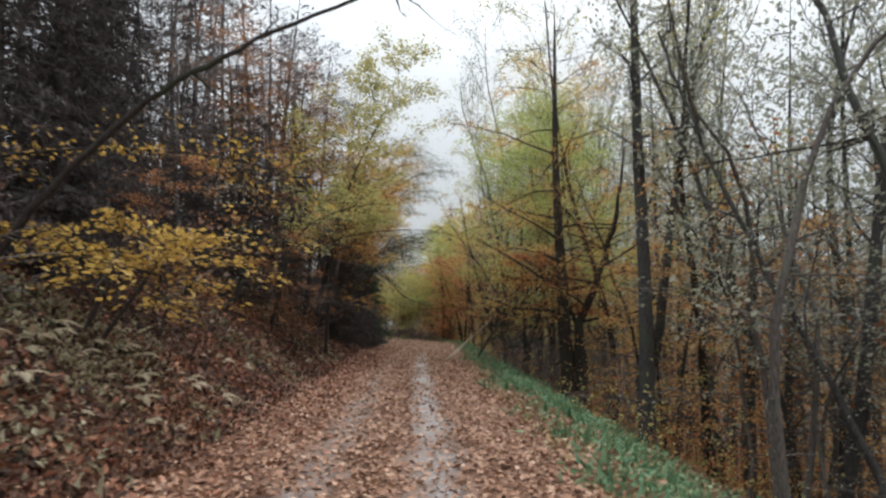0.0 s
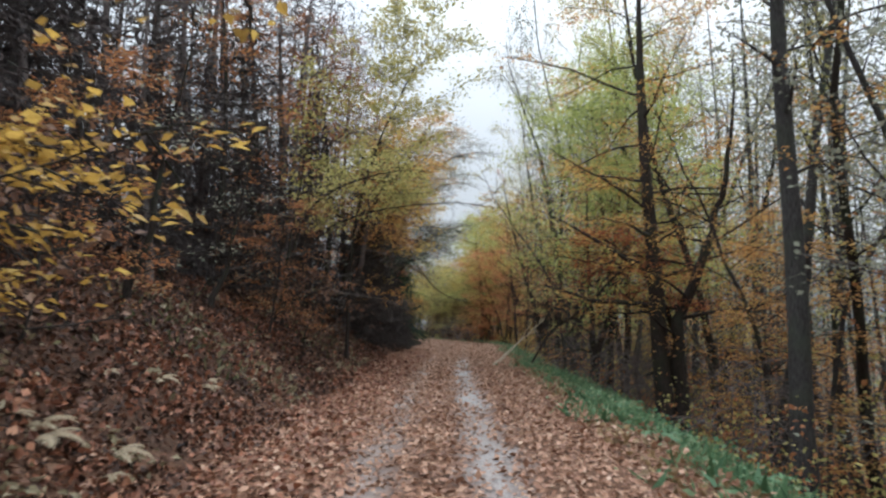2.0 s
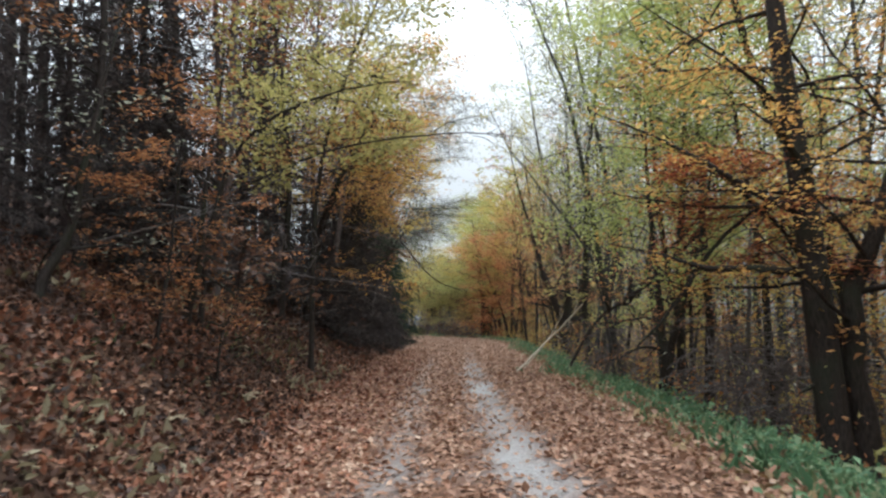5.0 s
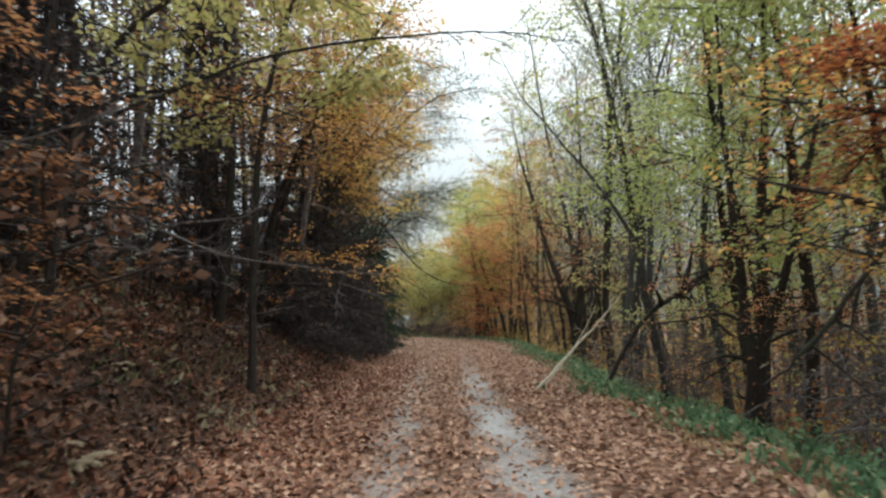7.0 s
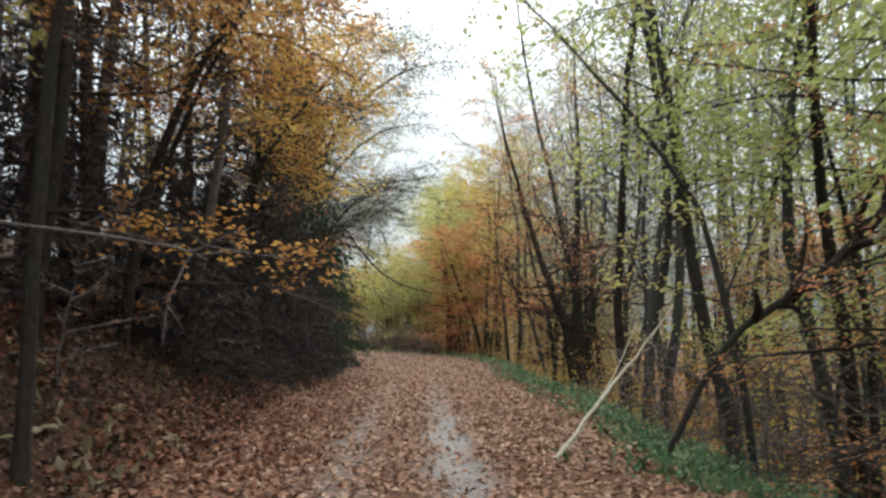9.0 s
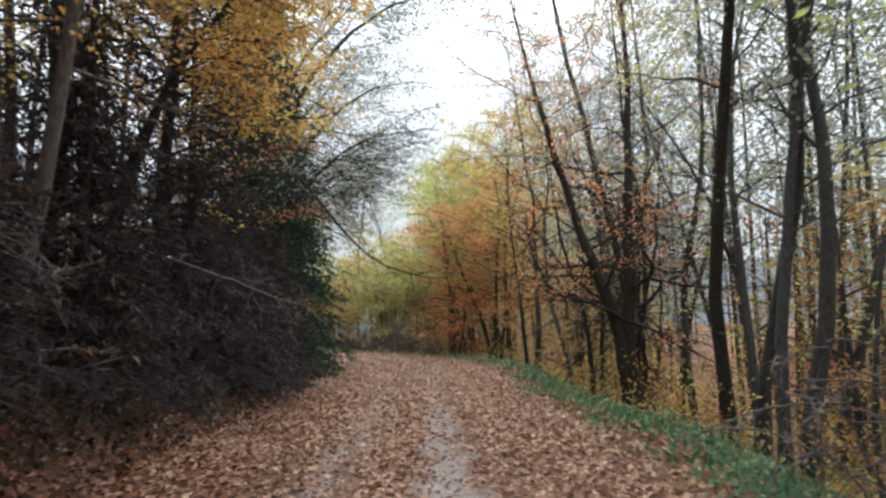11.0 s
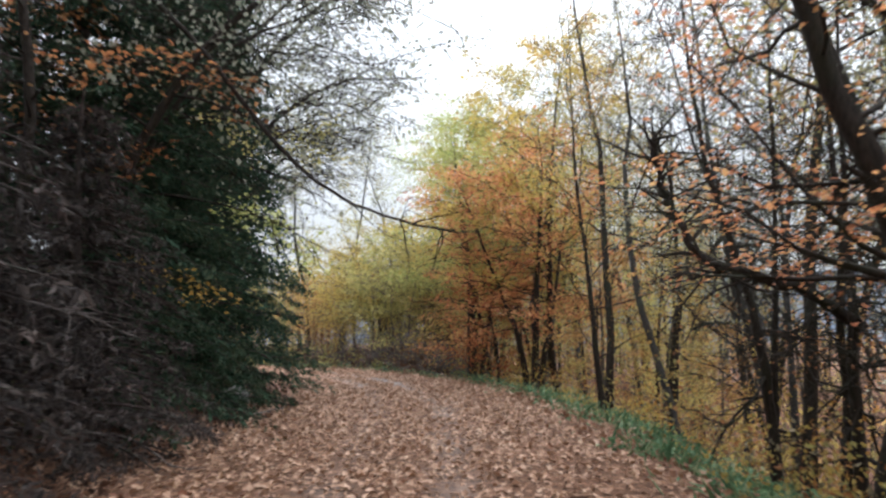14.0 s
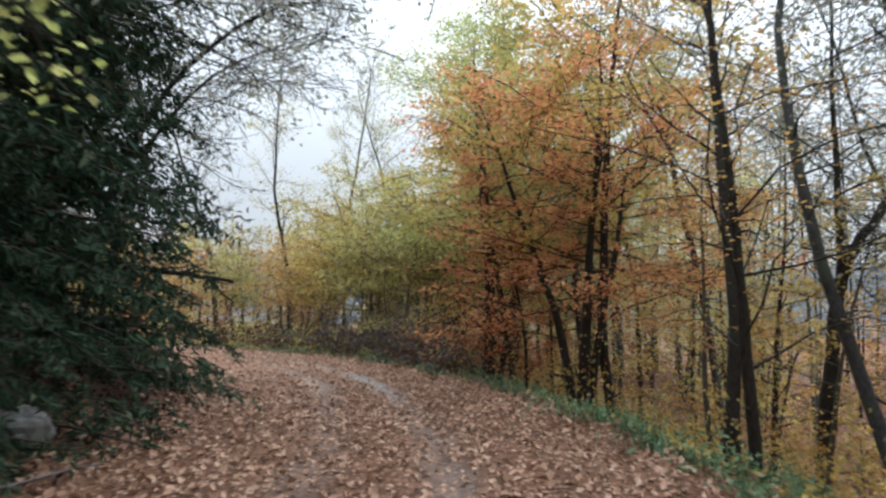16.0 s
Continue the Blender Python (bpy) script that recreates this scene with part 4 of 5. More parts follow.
put(fork, 6.0, 68.2, 0, 0.86)
tangle = tree("ash_tree", 422, stems=[([(0, 0, -0.5), (-0.1, 0, 1.6), (-0.3, 0.1, 3.4), (-0.8, 0.1, 5.2), (-1.1, 0.1, 7.5), (-1.2, 0, 10)], 0.10)], start=0.15, limbs=24, reach=2.0, rise=0.1, pull=-0.35, twigs=8, twig=0.9, leaves=1.5, fine=4,
              leaf="copper", leaf_size=0.08, flat=0.6, bark="dark", wobble=0.15, crook=0.34, limb_cut=7, spread=0.2, label="dark crooked tree with a tangle of bare drooping twigs")
put(tangle, 4.1, 57.0)
put(tangle, 4.9, 55.0, 160, 0.95)
put(tangle, 5.3, 56.8, 250, 1.2)
put(tangle, 6.5, 59.2, 80, 1.2)


bare = tree("ash_tree", 423, height=17, radius=0.12, start=0.25, limbs=30, reach=3.2, rise=0.7, pull=0.1, twigs=8, twig=1.2, leaves=3, fine=3, leaf="pale", leaf_size=0.13, flat=0.3, bark="grey", spread=0.3, shape="vase", wobble=0.06,
            label="slender bare tree with a haze of fine twigs")
for k, (x, y, s) in enumerate([(4.2, 44.8, 0.95), (5.6, 48.5, 1.0), (7.2, 63.5, 1.0), (11.5, 63.0, 1.2), (8.4, 68.0, 1.0), (10.8, 72.0, 1.1), (12.5, 18.0, 1.1), (14.0, 24.0, 1.2)]):
    put(bare, x, y, 53 * k, s)

lime = [tree("maple_tree", 430 + i, height=14 + i, radius=0.14, start=0.4, limbs=30, reach=3.7, rise=0.4, pull=-0.1, twigs=8, twig=1.1, leaves=44, leaf="lime",
             leaf_size=0.115, flat=0.45, bark="dark", spread=0.32, lean=(-0.24, 0), wobble=0.08, crook=0.25, label="field maple with fresh yellow-green leaves") for i in range(2)]
for k, (x, y, s) in enumerate([(4.9, 35.2, 1.05), (6.6, 39.4, 1.05), (6.2, 32.0, 0.9)]):
    put(lime[k % 2], x, y, k * 80, s)
rust = tree("oak_tree", 440, stems=[(-0.12, 0, -0.1, 0, 10, 0.15), (0.16, 0.1, 0.12, 0.02, 9, 0.13), (0.02, -0.18, 0.02, -0.15, 8, 0.12)], start=0.3, limbs=24, reach=3.2, rise=0.3, twigs=8, twig=0.9, leaves=28, fine=1, leaf="rust", leaf_size=0.115, flat=0.7, bark="dark",
            spread=0.18, label="small tree with rust-red leaves beside the track")
high_rust = tree("oak_tree", 441, stems=[([(0, 0, -0.5), (-0.1, 0, 2.0), (-0.55, 0, 3.7), (-1.2, 0.1, 4.8), (-2.0, 0.2, 5.6), (-2.7, 0.3, 6.0)], 0.11)], start=0.4, limbs=24, reach=1.5, rise=0.15, pull=-0.2, twigs=9,
                 twig=0.7, leaves=36, leaf="red", leaf_size=0.085, slim=0.7, flat=0.82, bark="dark", foot=1.0, label="tree with rust-red leaves leaning out from the slope")
put(high_rust, 5.6, 27.2)
put(lime[0], 6.2, 38.6, 120, 0.72)
put(rust, 2.35, 73.9, 90, 1.15)
red_oak = tree("oak_tree", 442, height=7, radius=0.1, start=0.2, limbs=22, reach=2.2, rise=0.3, twigs=7, twig=0.8, leaves=14, leaf="red", leaf_size=0.17, flat=0.6, bark="dark",
               label="small tree with pinkish-red leaves beside the bend")
put(red_oak, 1.2, 77.0, 140, 0.8)
put(golden, 3.8, 75.8, 210, 1.3)
amber = [tree("beech_tree", 450 + i, height=11 + 1.5 * i, radius=0.12, start=0.16, limbs=30, reach=2.9, rise=0.3, pull=-0.1, twigs=8, twig=0.9, leaves=22, leaf=("orange", "yellow")[i],
              leaf_size=0.12, flat=0.6, bark="slim", spread=0.18, label=("beech with amber leaves in level sprays", "beech with yellow leaves in level sprays")[i]) for i in range(2)]
for k, (x, y, s, t) in enumerate([(5.3, 66.9, 0.5, 1), (0.8, 90.0, 0.8, 0), (7.5, 62.5, 0.5, 1), (8.5, 28.5, 0.8, 0),
                                   (9.5, 35.5, 0.9, 1), (11, 48, 0.9, 0), (3.4, 78, 0.8, 1), (1.2, 83.5, 0.8, 0), (10, 18.5, 0.8, 0), (12.5, 24, 0.9, 0), (7.6, 74, 0.55, 1), (11, 56, 0.9, 1)]):
    put(amber[t], x, y, k * 73, s)
put(amber[0], 4.4, 69.6, 60, 0.62)
put(amber[0], 6.6, 66.0, 160, 0.45)
put(lime[1], 4.6, 85.0, 33, 0.85)
put(lime[0], -0.5, 96.0, 33, 0.8)
put(tall_hazel, 6, 93, 210, 1.1)
put(tall_hazel, 5.6, 79.5, 180, 1.1)
put(tall_hazel, 3.2, 84.5, 200, 1.0)

open_beech = tree("beech_tree", 455, stems=[([(0.05, 0, -0.5), (-0.1, 0, 2.0), (-0.28, 0, 4.2), (-0.5, 0.1, 7.0), (-0.6, 0.1, 11.5)], 0.10)], start=0.2, limbs=24, reach=2.8, rise=0.8,
                  twigs=6, twig=0.8, leaves=14, leaf="amber", leaf_size=0.085, flat=0.85, bark="dark", fine=1, label="dark slim beech with a few orange leaves")
put(open_beech, 2.86, 64.0)
put(open_beech, 4.7, 58.5, 120, 0.9)
put(open_beech, 6.5, 71.5, 200, 1.0)
put(bare, 6.5, 61.2, 40, 0.8)
put(bare, 9.6, 69.0, 160, 0.9)

# outside of the bend: yellow-green thicket
thicket = [tree("hazel_tree", 460 + i, stems=[(0, 0, 0.25, 0.05, 8.2, 0.06), (0.3, 0.2, -0.3, 0.1, 7.2, 0.05), (-0.3, 0.1, 0.05, -0.25, 7.6, 0.06), (0.1, -0.3, 0.5, -0.2, 6, 0.045), (-0.2, -0.2, -0.55, -0.1, 5.6, 0.045)],
                start=0.42, limbs=16, reach=2.1, rise=0.4, pull=-0.15, twigs=7, twig=0.85, leaves=(19, 18, 13)[i], leaf=("olive", "yellow", "orange")[i], leaf_size=(0.13, 0.12, 0.12)[i], flat=0.5, bark="slim", spread=0.22, split=False, wobble=0.1,
                label=("many-stemmed hazel thicket with yellow-green leaves", "many-stemmed hazel with pale yellow leaves", "many-stemmed hazel with thin orange leaves")[i]) for i in range(3)]
for k, (x, y, s, t) in enumerate([(-2.8, 86.2, 1.12, 0), (-5.2, 88.6, 1.2, 0), (-7.6, 90.4, 1.0, 1), (-10.2, 92.6, 0.8, 2), (-13.4, 94.6, 0.85, 0), (-18, 96.6, 0.85, 2), (-23, 98, 0.9, 1),
                                   (-4.4, 94.0, 1.35, 1), (-9.0, 97.0, 1.15, 0), (-14.0, 100, 1.0, 2), (-0.4, 89.0, 1.35, 0), (-29, 99, 1.1, 0)]):
    put(thicket[t], x, y, k * 51, s)
put(golden, 0.6, 84.0, 100, 1.15)
put(golden, 2.6, 90.0, 200, 1.35)
put(lime[1], 1.4, 80.5, 75, 0.95)
put(lime[0], 4.4, 84.5, 150, 1.0)
stout_oak = tree("oak_tree", 443, stems=[(0, 0, -0.03, 0, 11, 0.27), (0.35, 0.2, 0.12, 0.05, 9, 0.14)], start=0.2, limbs=26, reach=2.8, rise=0.3, pull=-0.15, twigs=7, twig=0.9, leaves=13, leaf="orange", leaf_size=0.11, flat=0.7, bark="dark", crook=0.25,
                 limb_cut=5, fine=1, spread=0.2, label="stout dark oak with thin orange leaves outside the bend")
put(stout_oak, 0.1, 79.2)

# small trees leaning over the bank
bank_tree = tree("hazel_tree", 462, stems=[([(0, 0, -0.4), (0.12, 0, 0.3), (0.45, -0.05, 1.1), (0.62, -0.1, 2.2), (0.85, -0.1, 3.6), (1.3, -0.1, 5.6)], 0.11)], start=0.3, limbs=11, reach=1.7, rise=0.35, pull=-0.1, twigs=6,
                 twig=0.6, leaves=4, leaf="pale", leaf_size=0.1, flat=0.85, bark="dark", fine=2, label="dark crooked little tree with few pale leaves on the bank")
put(bank_tree, -7.4, 19.6)
put(bank_tree, -7.6, 24.5, 40, 0.9)
put(bank_tree, -7.0, 28.5, 330, 1.0)

dead_bush = tree("dead_bush", 463, stems=[(0, 0, 0.5, 0.1, 3.2, 0.03), (0.2, 0.1, -0.4, 0.1, 3.4, 0.03), (-0.2, 0.1, 0.1, -0.3, 3.0, 0.03), (0.1, -0.2, -0.2, -0.4, 2.8, 0.025)], start=0.15, limbs=12, reach=1.5, rise=0.2, pull=-0.9,
                 twigs=5, twig=0.8, leaves=0, fine=2, bark="twig", wobble=0.12, split=False, label="grey tangle of a dead bush beside the track", category="bush")
put(dead_bush, -2.5, 82.6, 0, 0.95)
put(dead_bush, -3.9, 84.4, 120, 0.9)
put(dead_bush, -1.2, 82.0, 220, 0.9)
for k, (x, y, s) in enumerate([(-5.4, 86.2, 0.9), (-7.0, 88.2, 1.0), (-3.2, 85.2, 1.15), (-9.6, 90.6, 0.9), (-0.2, 80.8, 1.0)]):
    put(dead_bush, x, y, 61 * k, s)
for k, (x, y, s) in enumerate([(4.3, 29.5, 0.9), (5.2, 31.5, 1.1), (3.6, 36.6, 0.8), (4.6, 38.4, 1.0), (3.8, 41.0, 0.9), (6.2, 28.6, 1.2), (6.0, 36.0, 1.2), (5.6, 22.6, 1.0)]):
    put(dead_bush, x, y, 67 * k, s)

# slope below the track: thin poles and leafy brush
pole_tree = [tree("young_tree", 470 + i, height=9 + 2 * i, radius=0.06 + 0.01 * i, start=0.2, limbs=16, reach=1.9, rise=0.5, twigs=5, twig=0.8, leaves=(6, 18, 18, 16)[i],
                  leaf=("pale", "orange", "olive", "pale")[i], leaf_size=0.11, flat=0.7, bark=("slim", "dark", "grey", "slim")[i], wobble=0.14, lean=(-0.12, 0), split=False, limb_cut=2, sides=6, spread=0.18,
                  label=("thin bare young tree on the slope", "thin young tree with orange leaves on the slope", "thin young tree with olive leaves on the slope",
                         "thin young tree with pale leaves on the slope")[i]) for i in range(4)]
for i in range(80):
    y = rngp.uniform(6, 105)
    off = 2.2 + 24 * rngp.uniform(0, 1) ** 1.5
    x = 1.2 + off if y < 66 else 1.2 + off - (y - 66) * 0.35
    if (y > 52 and off < 9 and i % 2) or (14 < y < 27 and x < 6.8):
        continue
    turn, scale = rngp.uniform(0, 360), rngp.uniform(0.7, 1.15)
    if y < 48 or off > 14 or i % 3 == 0:
        put(pole_tree[i % 4], x, y, turn, scale)

for i in range(18):
    put(pole_tree[(0, 3, 0)[i % 3]], rngp.uniform(6.2, 12.5), rngp.uniform(10, 25), rngp.uniform(0, 360), rngp.uniform(0.8, 1.2))

# saplings and brush on the bank
sap = [tree("sapling", 480 + i, height=2.2 + 0.5 * i, radius=0.022, start=0.15, limbs=12, reach=0.9, rise=0.4, twigs=5, twig=0.45, leaves=(0.5, 8, 7)[i], leaf=("brown", "brown", "copper")[i],
            leaf_size=0.135, flat=0.6, bark=("twig", "dark", "dark")[i], wobble=0.12, spread=0.1, fine=1, split=False, limb_cut=2, sides=5,
            label=("bare grey sapling on the bank", "sapling with withered brown leaves on the bank", "beech sapling with copper leaves on the bank")[i]) for i in range(3)]
for i in range(30):
    y = rngp.uniform(6, 62)
    x = np.interp(y, [8, 25, 40, 60], [-3.9, -5.0, -5.9, -6.1]) - rngp.uniform(0.2, 5.5)
    put(sap[i % 3], x, y, rngp.uniform(0, 360), rngp.uniform(0.6, 1.3))


# ---- fallen and hanging wood ----
def bough(name, points, r0, r1, bark, label, category, seed, twigs=8, twig=0.6, leaf=None, leaves=26):
    spots = []
    rng = np.random.default_rng(seed)
    p = smooth_line([(*q, ) for q in points], 6)
    p = p + rng.normal(size=p.shape) * r0 * 0.25
    root = new(name)
    tagged(root, label, category)
    w = Wood()
    w.tube(p, np.linspace(r0, r1, len(p)), 8)
    part("stem", w.mesh("stem"), BARK[bark], root)
    for i in range(twigs):
        b, d = along(p, rng.uniform(0.25, 1))
        v = Wood()
        q = wander(rng, b, d + rng.normal(size=3) * 0.7, twig * rng.uniform(0.5, 1.4), 4, 0.2, (0, 0, -0.2))
        v.tube(q, np.linspace(max(r1, r0 * 0.3), 0.004, 5), 4)
        for _ in range(3):
            b2, d2 = along(q, rng.uniform(0.2, 1))
            v.tube(wander(rng, b2, d2 + rng.normal(size=3) * 0.6, twig * 0.4, 2, 0.15), [0.007, 0.005, 0.003], 3)
        part("twig", v.mesh("twig"), BARK[bark], root)
        if leaf:
            at = q[0] + (q[-1] - q[0]) * rng.uniform(0.05, 1.15, (leaves, 1)) + rng.normal(size=(leaves, 3)) * [0.13, 0.13, 0.05]
            spots.append(at)
    if leaf:
        part("crown", leaf_mesh("crown", rng, np.vstack(spots), 0.085, 0.7, 0.7), LEAF[leaf], root)
    return root


bough("fallen_pole", [(0.22, 35.75, 0.05), (0.9, 36.4, 0.62), (1.6, 37.0, 1.2), (2.25, 37.5, 1.78), (2.6, 37.8, 2.1)], 0.034, 0.014, "pale",
      "pale barkless pole leaning out over the track", "fallen pole", 501, 5, 0.5)
bough("fallen_pole", [(0.45, 36.1, 0.1), (1.0, 36.7, 0.62), (1.5, 37.2, 1.2), (1.95, 37.7, 1.85)], 0.018, 0.009, "pale",
      "thin pale pole lying beside the thicker one", "fallen pole", 513, 4, 0.4)
bough("fallen_tree", [(1.6, 36.0, -0.25), (2.6, 36.0, 1.4), (3.5, 36.0, 2.1), (4.3, 36.0, 2.65), (5.1, 36.1, 3.35), (6.6, 36.2, 4.9), (8.2, 36.4, 6.6)], 0.045, 0.085, "dark",
      "dark fallen trunk leaning against the trees", "fallen tree", 502, 14, 0.9)
bough("drooping_limb", [(5.2, 27.3, 3.6), (4.4, 27.3, 3.7), (3.4, 27.2, 3.0), (2.6, 27.1, 2.0), (1.9, 27.1, 1.2), (1.5, 27.1, 0.9)], 0.05, 0.012, "dark",
      "dark bare limb drooping towards the verge", "branch", 520, 9, 0.7)
bough("leaning_tree", [(8.9, 13.9, -2.2), (8.63, 14.0, -1.2), (7.9, 14.8, 1.2), (6.9, 16.0, 4.16), (6.1, 17.0, 7.2), (5.6, 17.6, 9.5)], 0.11, 0.03, "grey",
      "grey leaning tree with bare twigs on the slope", "tree", 505, 26, 1.6)
bough("hanging_branch", [(-7.3, 56.6, 8.4), (-5.4, 56.2, 6.6), (-3.92, 56, 4.75), (-2.86, 56, 3.83), (-1.68, 56, 3.41), (-1.13, 56, 3.34)], 0.05, 0.01, "dark",
      "bare dark branch hanging over the track", "branch", 503, 12, 0.8)
bough("leaning_sapling", [(-6.6, 9.0, 1.4), (-5.38, 9.0, 3.21), (-3.99, 9.0, 4.68), (-2.81, 9, 5.4), (-1.24, 9, 6.14), (0.4, 9.1, 6.6)], 0.06, 0.02, "dark",
      "thin dark sapling leaning over the track", "sapling", 504, 10, 0.8)
bough("dead_bough", [(-7.6, 45.6, 3.6), (-5.5, 45.3, 2.93), (-4.0, 45.2, 2.33), (-3.4, 45.2, 2.12)], 0.03, 0.008, "twig", "pale dead bough sticking out from the spruces", "branch", 506, 8, 0.7)
bough("dead_bough", [(-8.0, 33.2, 3.85), (-5.94, 33, 2.95), (-4.07, 33, 2.62), (-3.5, 33, 2.45)], 0.028, 0.008, "twig", "pale dead bough sticking out from the bank", "branch", 507, 8, 0.7)
bough("dead_bough", [(-8.2, 32.2, 2.5), (-6.8, 32, 3.3), (-5.3, 32, 3.48), (-4.9, 32, 3.7)], 0.025, 0.008, "twig", "thin pale dead bough curving up", "branch", 508, 6, 0.6)
for k, (y, z, x0, x1, lift) in enumerate([(27.6, 3.3, -8.6, -5.2, 0.7), (29.4, 4.4, -9.0, -5.0, -0.7), (30.6, 3.0, -8.8, -4.9, -0.3), (37.5, 3.9, -8.8, -5.2, -0.8), (40.2, 2.9, -8.6, -5.0, -0.2), (49.0, 3.6, -8.4, -4.6, -0.9), (53.0, 2.6, -8.2, -5.0, -0.7)]):
    xm = 0.5 * (x0 + x1)
    bough("dead_bough", [(x0, y + 0.4, z), (xm - 0.6, y + 0.1, z + 0.25 * lift), (xm + 0.5, y, z + 0.6 * lift), (x1, y - 0.2, z + lift)], 0.026, 0.007, "twig", "pale bare dead bough sticking out from the spruces", "branch", 530 + k, 9, 0.8)
bough("dead_bough", [(-9.0, 69.0, 2.7), (-7.2, 69.3, 2.55), (-6.05, 69.5, 2.45)], 0.07, 0.035, "dark", "dark broken spruce bough over the track", "branch", 509, 7, 0.9)
bough("thin_branch", [(-6.2, 29.4, 4.6), (-4.2, 29.8, 5.5), (-1.9, 30, 5.85), (-0.6, 30, 5.82), (0.4, 30, 5.64)], 0.03, 0.006, "dark", "thin dark branch reaching across the track", "branch", 510, 10, 0.6)
bough("thin_branch", [(8.9, 15.8, 5.9), (8.45, 13.4, 5.6), (5.85, 13, 5.03), (4.0, 13, 4.78)], 0.04, 0.008, "dark", "thin dark branch over the slope", "branch", 511, 10, 0.7)
bough("crooked_limb", [(4.9, 55.9, 1.8), (4.1, 55.8, 2.36), (3.17, 55.8, 2.63), (2.59, 55.8, 2.84), (2.26, 55.8, 3.39), (2.0, 55.8, 3.95), (1.9, 55.8, 4.8)], 0.10, 0.03, "dark",
      "thick crooked dark limb beside the track", "branch", 512, 40, 1.2)


bough("leafy_bough", [(-6.6, 58.3, 4.4), (-5.2, 58.1, 4.1), (-4.2, 57.9, 3.7), (-3.3, 57.8, 3.2)], 0.025, 0.007, "dark", "bough with yellow-green leaves in front of the spruces", "branch", 521, 20, 0.7, "lime", 22)
bough("leafy_bough", [(-6.8, 58.4, 5.9), (-5.4, 58.2, 5.8), (-4.2, 58.0, 5.4), (-3.3, 57.9, 5.1)], 0.025, 0.007, "dark", "bough with olive leaves in front of the spruces", "branch", 524, 22, 0.8, "olive", 20)
bough("leafy_bough", [(-7.0, 56.9, 2.9), (-6.0, 56.7, 2.8), (-5.0, 56.6, 2.5)], 0.018, 0.006, "dark", "small bough with golden leaves in front of the spruces", "branch", 522, 9, 0.5, "gold", 20)
bough("leafy_bough", [(-8.2, 8.7, 3.3), (-6.4, 9.2, 3.9), (-4.8, 9.5, 4.15), (-3.4, 9.6, 4.1), (-2.3, 9.6, 3.9)], 0.028, 0.007, "dark", "bough with yellow-green leaves reaching out from the bank", "branch", 525, 22, 0.7, "gold", 20)
bough("leafy_bough", [(-9.0, 33.6, 6.0), (-7.4, 33.4, 6.3), (-5.8, 33.2, 6.0), (-4.4, 33.0, 5.5), (-3.4, 32.9, 5.0)], 0.035, 0.008, "dark", "beech bough with orange leaves in a level spray", "branch", 526, 30, 0.9, "orange", 24)
bough("leafy_bough", [(-8.6, 28.5, 3.9), (-7.2, 28.2, 3.6), (-6.0, 28.0, 3.3), (-4.9, 27.9, 2.9)], 0.022, 0.006, "dark", "beech bough with copper-brown leaves over the bank", "branch", 527, 16, 0.6, "copper", 20)
bough("leafy_bough", [(-6.0, 34.6, 3.2), (-4.9, 34.4, 3.15), (-3.9, 34.2, 2.95), (-2.9, 34.0, 2.6)], 0.022, 0.006, "dark", "bough with amber leaves over the foot of the bank", "branch", 523, 18, 0.6, "amber", 26)
for k, (x, y, dx, dy, up) in enumerate([(-3.6, 81.6, 2.2, -0.9, 0.5), (-2.4, 81.0, 1.9, -1.3, 1.1), (-1.2, 80.0, -1.6, 0.9, 0.9), (-4.6, 83.0, 2.4, -1.0, 0.25), (-0.4, 78.8, -1.9, 1.3, 0.6), (-2.0, 80.9, 2.3, -1.9, 0.2)]):
    z0 = z_at(x, y) + 0.1
    bough("fallen_branch", [(x, y, z0), (x + 0.35 * dx, y + 0.35 * dy, z0 + 0.55 * up), (x + 0.7 * dx, y + 0.7 * dy, z0 + 0.85 * up), (x + dx, y + dy, z0 + up)], 0.035, 0.012, "twig", "bare grey branch fallen across the far verge", "branch", 560 + k, 6, 0.7)
bough("fallen_stick", [(-5.81, 54.35, 0.55), (-5.62, 55.24, 0.35), (-4.72, 54.54, 0.08)], 0.022, 0.01, "twig", "pale dead stick lying at the foot of the bank", "stick", 550, 3, 0.3)
bough("fallen_stick", [(-5.39, 60.05, 0.12), (-5.21, 61.14, 0.10), (-4.94, 61.78, 0.12)], 0.022, 0.01, "twig", "pale dead stick lying on the leaves of the track", "stick", 551, 3, 0.3)


def boulder(name, x, y, size, seed, label):
    rng = np.random.default_rng(seed)
    bm = bmesh.new()
    bmesh.ops.create_icosphere(bm, subdivisions=3, radius=size)
    for v in bm.verts:
        p = v.co / size
        v.co *= 1 + 0.28 * noise.noise(p * 1.3 + Vector((seed, 0, 0))) + 0.1 * noise.noise(p * 3.5)
        v.co.z *= 0.7
    me = bpy.data.meshes.new(name)
    bm.to_mesh(me)
    bm.free()
    ob = part(name, me, ROCK)
    ob.matrix_basis = pose(x, y, z_at(x, y) + size * 0.2, 0, 0, rng.uniform(0, 360))
    return tagged(ob, label, "rock")


ROCK = bark_material("mossy_rock", (0.06, 0.06, 0.055), (0.22, 0.22, 0.21), (0.05, 0.075, 0.03), 2.0)
boulder("boulder", -6.3, 62.6, 0.36, 1, "grey mossy boulder at the foot of the bank")
boulder("boulder", -6.75, 61.6, 0.25, 2, "grey mossy boulder at the foot of the bank")


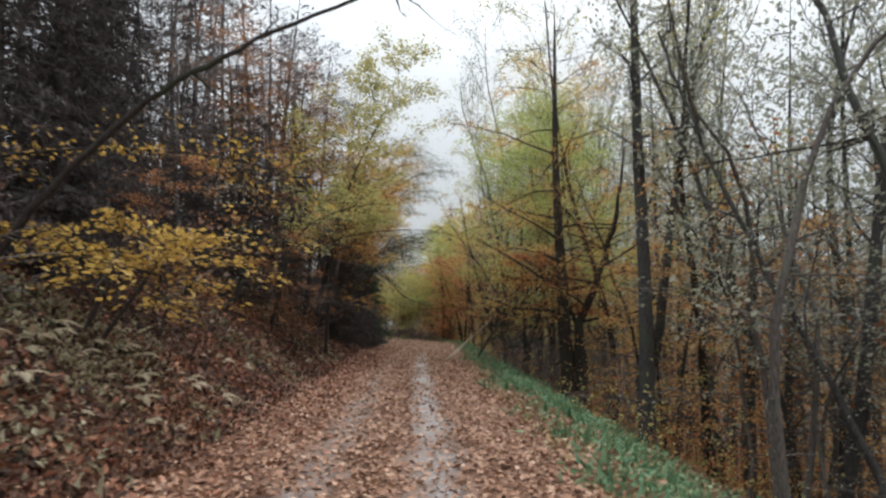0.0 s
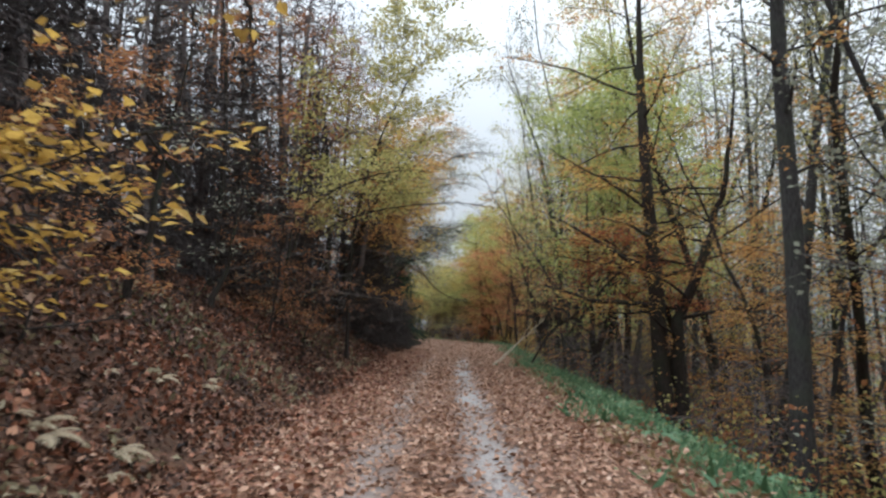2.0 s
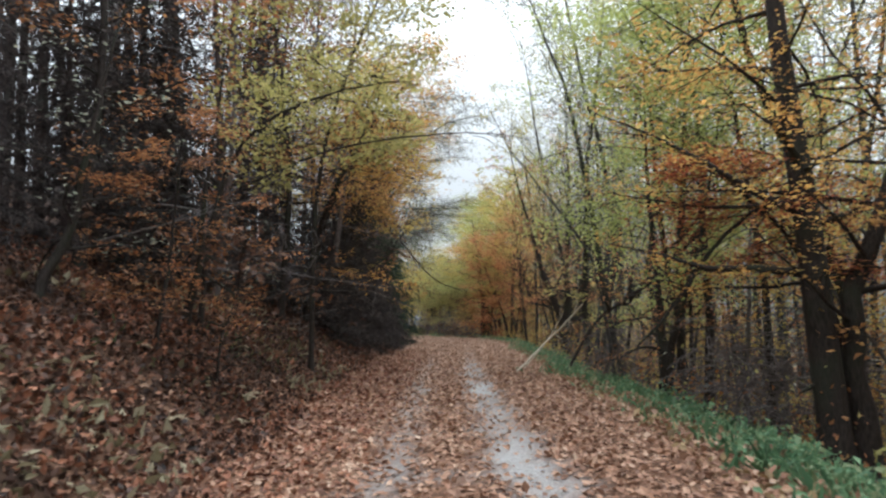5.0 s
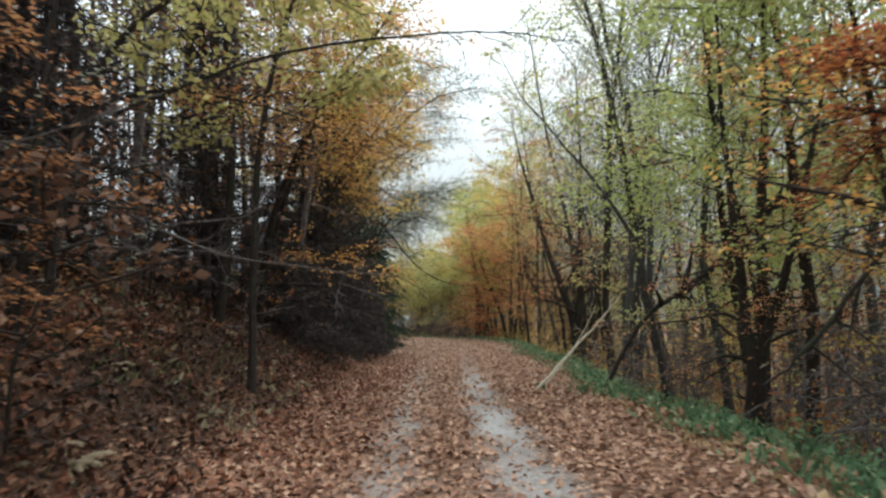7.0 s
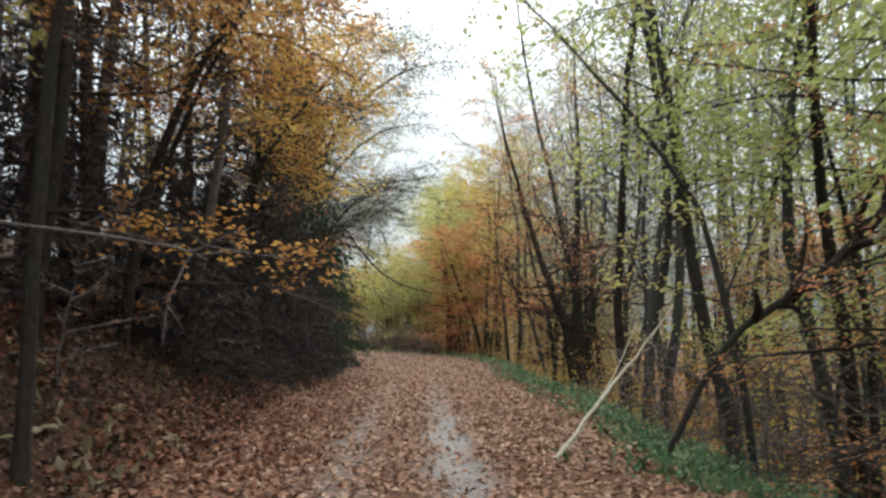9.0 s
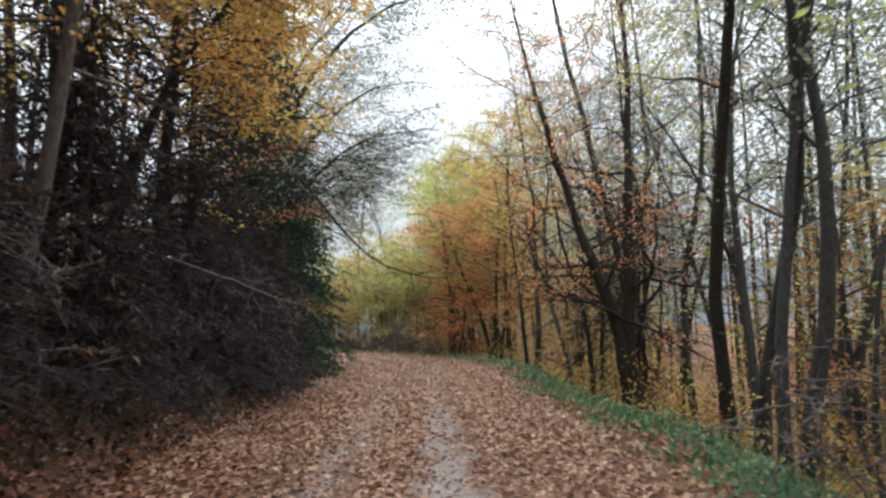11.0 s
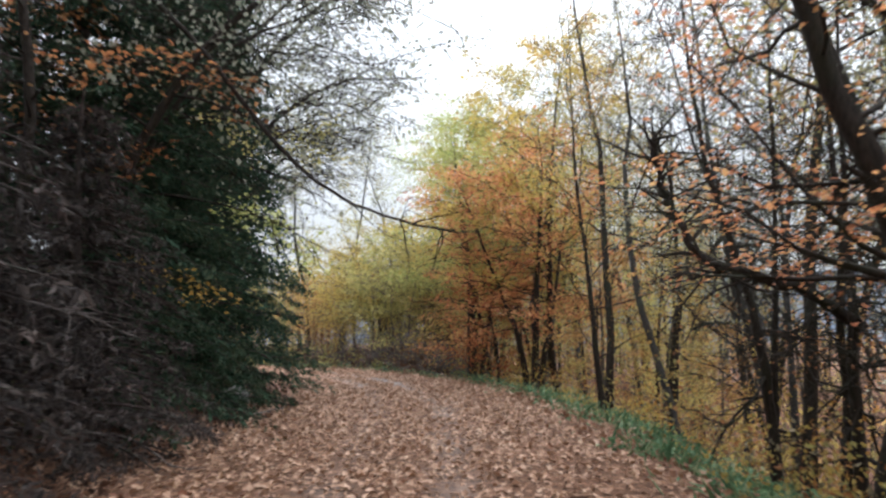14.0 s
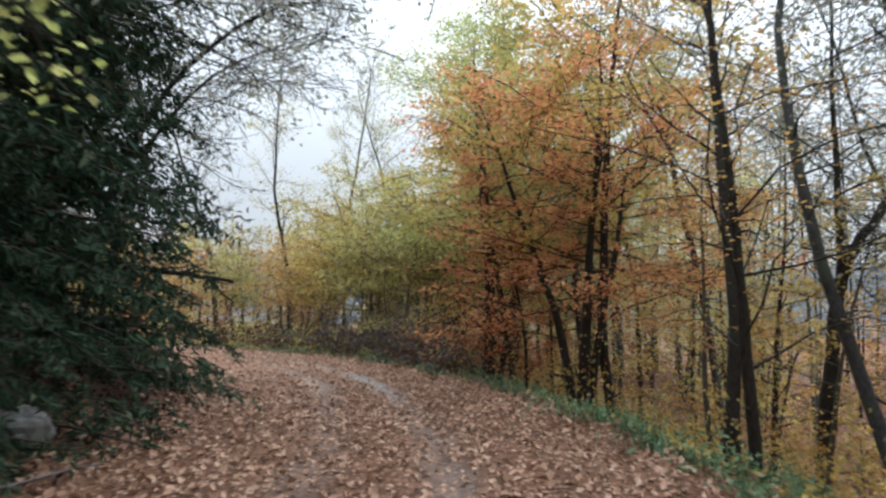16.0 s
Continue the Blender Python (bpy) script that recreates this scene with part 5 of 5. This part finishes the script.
# ---- ferns ----
def fern(name, seed, leaf, label, fronds=8, long=0.7):
    rng = np.random.default_rng(seed)
    root = tagged(new(name), label, "fern")
    for i in range(fronds):
        az = i * 6.283 / fronds + rng.uniform(-0.3, 0.3)
        p = wander(rng, (0, 0, -0.03), (math.cos(az), math.sin(az), 1.1), long * rng.uniform(0.75, 1.2), 7, 0.06, (0, 0, -1.5))
        v, f = [], []
        us = np.linspace(0.12, 0.99, 19)
        for j, u in enumerate(us):
            b, d = along(p, u)
            v.append(b)
        for j, u in enumerate(us[:-1]):
            b, d = along(p, u)
            s = unit(np.cross(d, [0, 0, 1]))
            size = long * 0.30 * math.sin(math.pi * min(1.0, 0.25 + 0.8 * u)) ** 0.8
            for k in (-1, 1):
                v.append(b + (s * k + d * 0.35) * size * rng.uniform(0.85, 1.1) + [0, 0, -0.25 * size])
                f.append((j, j + 1, len(v) - 1))
        frond = part("frond", mesh_of("frond", v, f), LEAF[leaf], root)
        stalk = Wood()
        stalk.tube(p, np.linspace(0.006, 0.002, 8), 3)
        part("stalk", stalk.mesh("stalk"), LEAF[leaf], frond)
    return root


dry_fern = fern("fern", 601, "fern", "withered pale beige fern on the leafy bank", 11, 0.42)
for k in range(44):
    y = rngp.uniform(7.5, 14) if k < 28 else rngp.uniform(14, 40)
    x = np.interp(y, [5, 25, 40], [-3.5, -4.8, -5.6]) - rngp.uniform(0.0, 2.0 if k < 28 else 1.6)
    put(dry_fern, x, y, rngp.uniform(0, 360), rngp.uniform(0.55, 1.05))
green_fern = fern("fern", 602, "grass", "green fern in the verge beside the track")
for k in range(16):
    y = rngp.uniform(7, 62)
    x = np.interp(y, [5, 25, 40, 60], [1.5, 1.4, 1.3, 1.3]) + rngp.uniform(0.8, 2.4)
    put(green_fern, x, y, rngp.uniform(0, 360), rngp.uniform(0.7, 1.15))

# ---- repeats that can be counted ----
GROUPS = {"conifer_tree": "conifer stand on the hillside", "young_tree": "young trees on the slope", "sapling": "saplings on the bank", "ash_tree": "tall thin trees beside the track",
          "beech_tree": "beeches beside the track", "hazel_tree": "hazels beside the track", "maple_tree": "maples beside the track", "oak_tree": "rust-leaved trees beside the track",
          "spruce_tree": "spruces on the bank", "fern": "ferns beside the track", "dead_bough": "dead boughs over the track", "boulder": "boulders at the foot of the bank", "fallen_pole": "pale poles leaning over the track", "thin_branch": "thin branches over the track", "dead_bush": "dead bushes beside the track", "fallen_stick": "sticks at the foot of the bank", "leafy_bough": "leafy boughs over the track", "fallen_branch": "fallen branches on the far verge"}
for thing in scene.objects:
    kind_name = thing.name.split(".")[0]
    if thing.parent is None and kind_name in GROUPS:
        tagged(thing, group=GROUPS[kind_name])
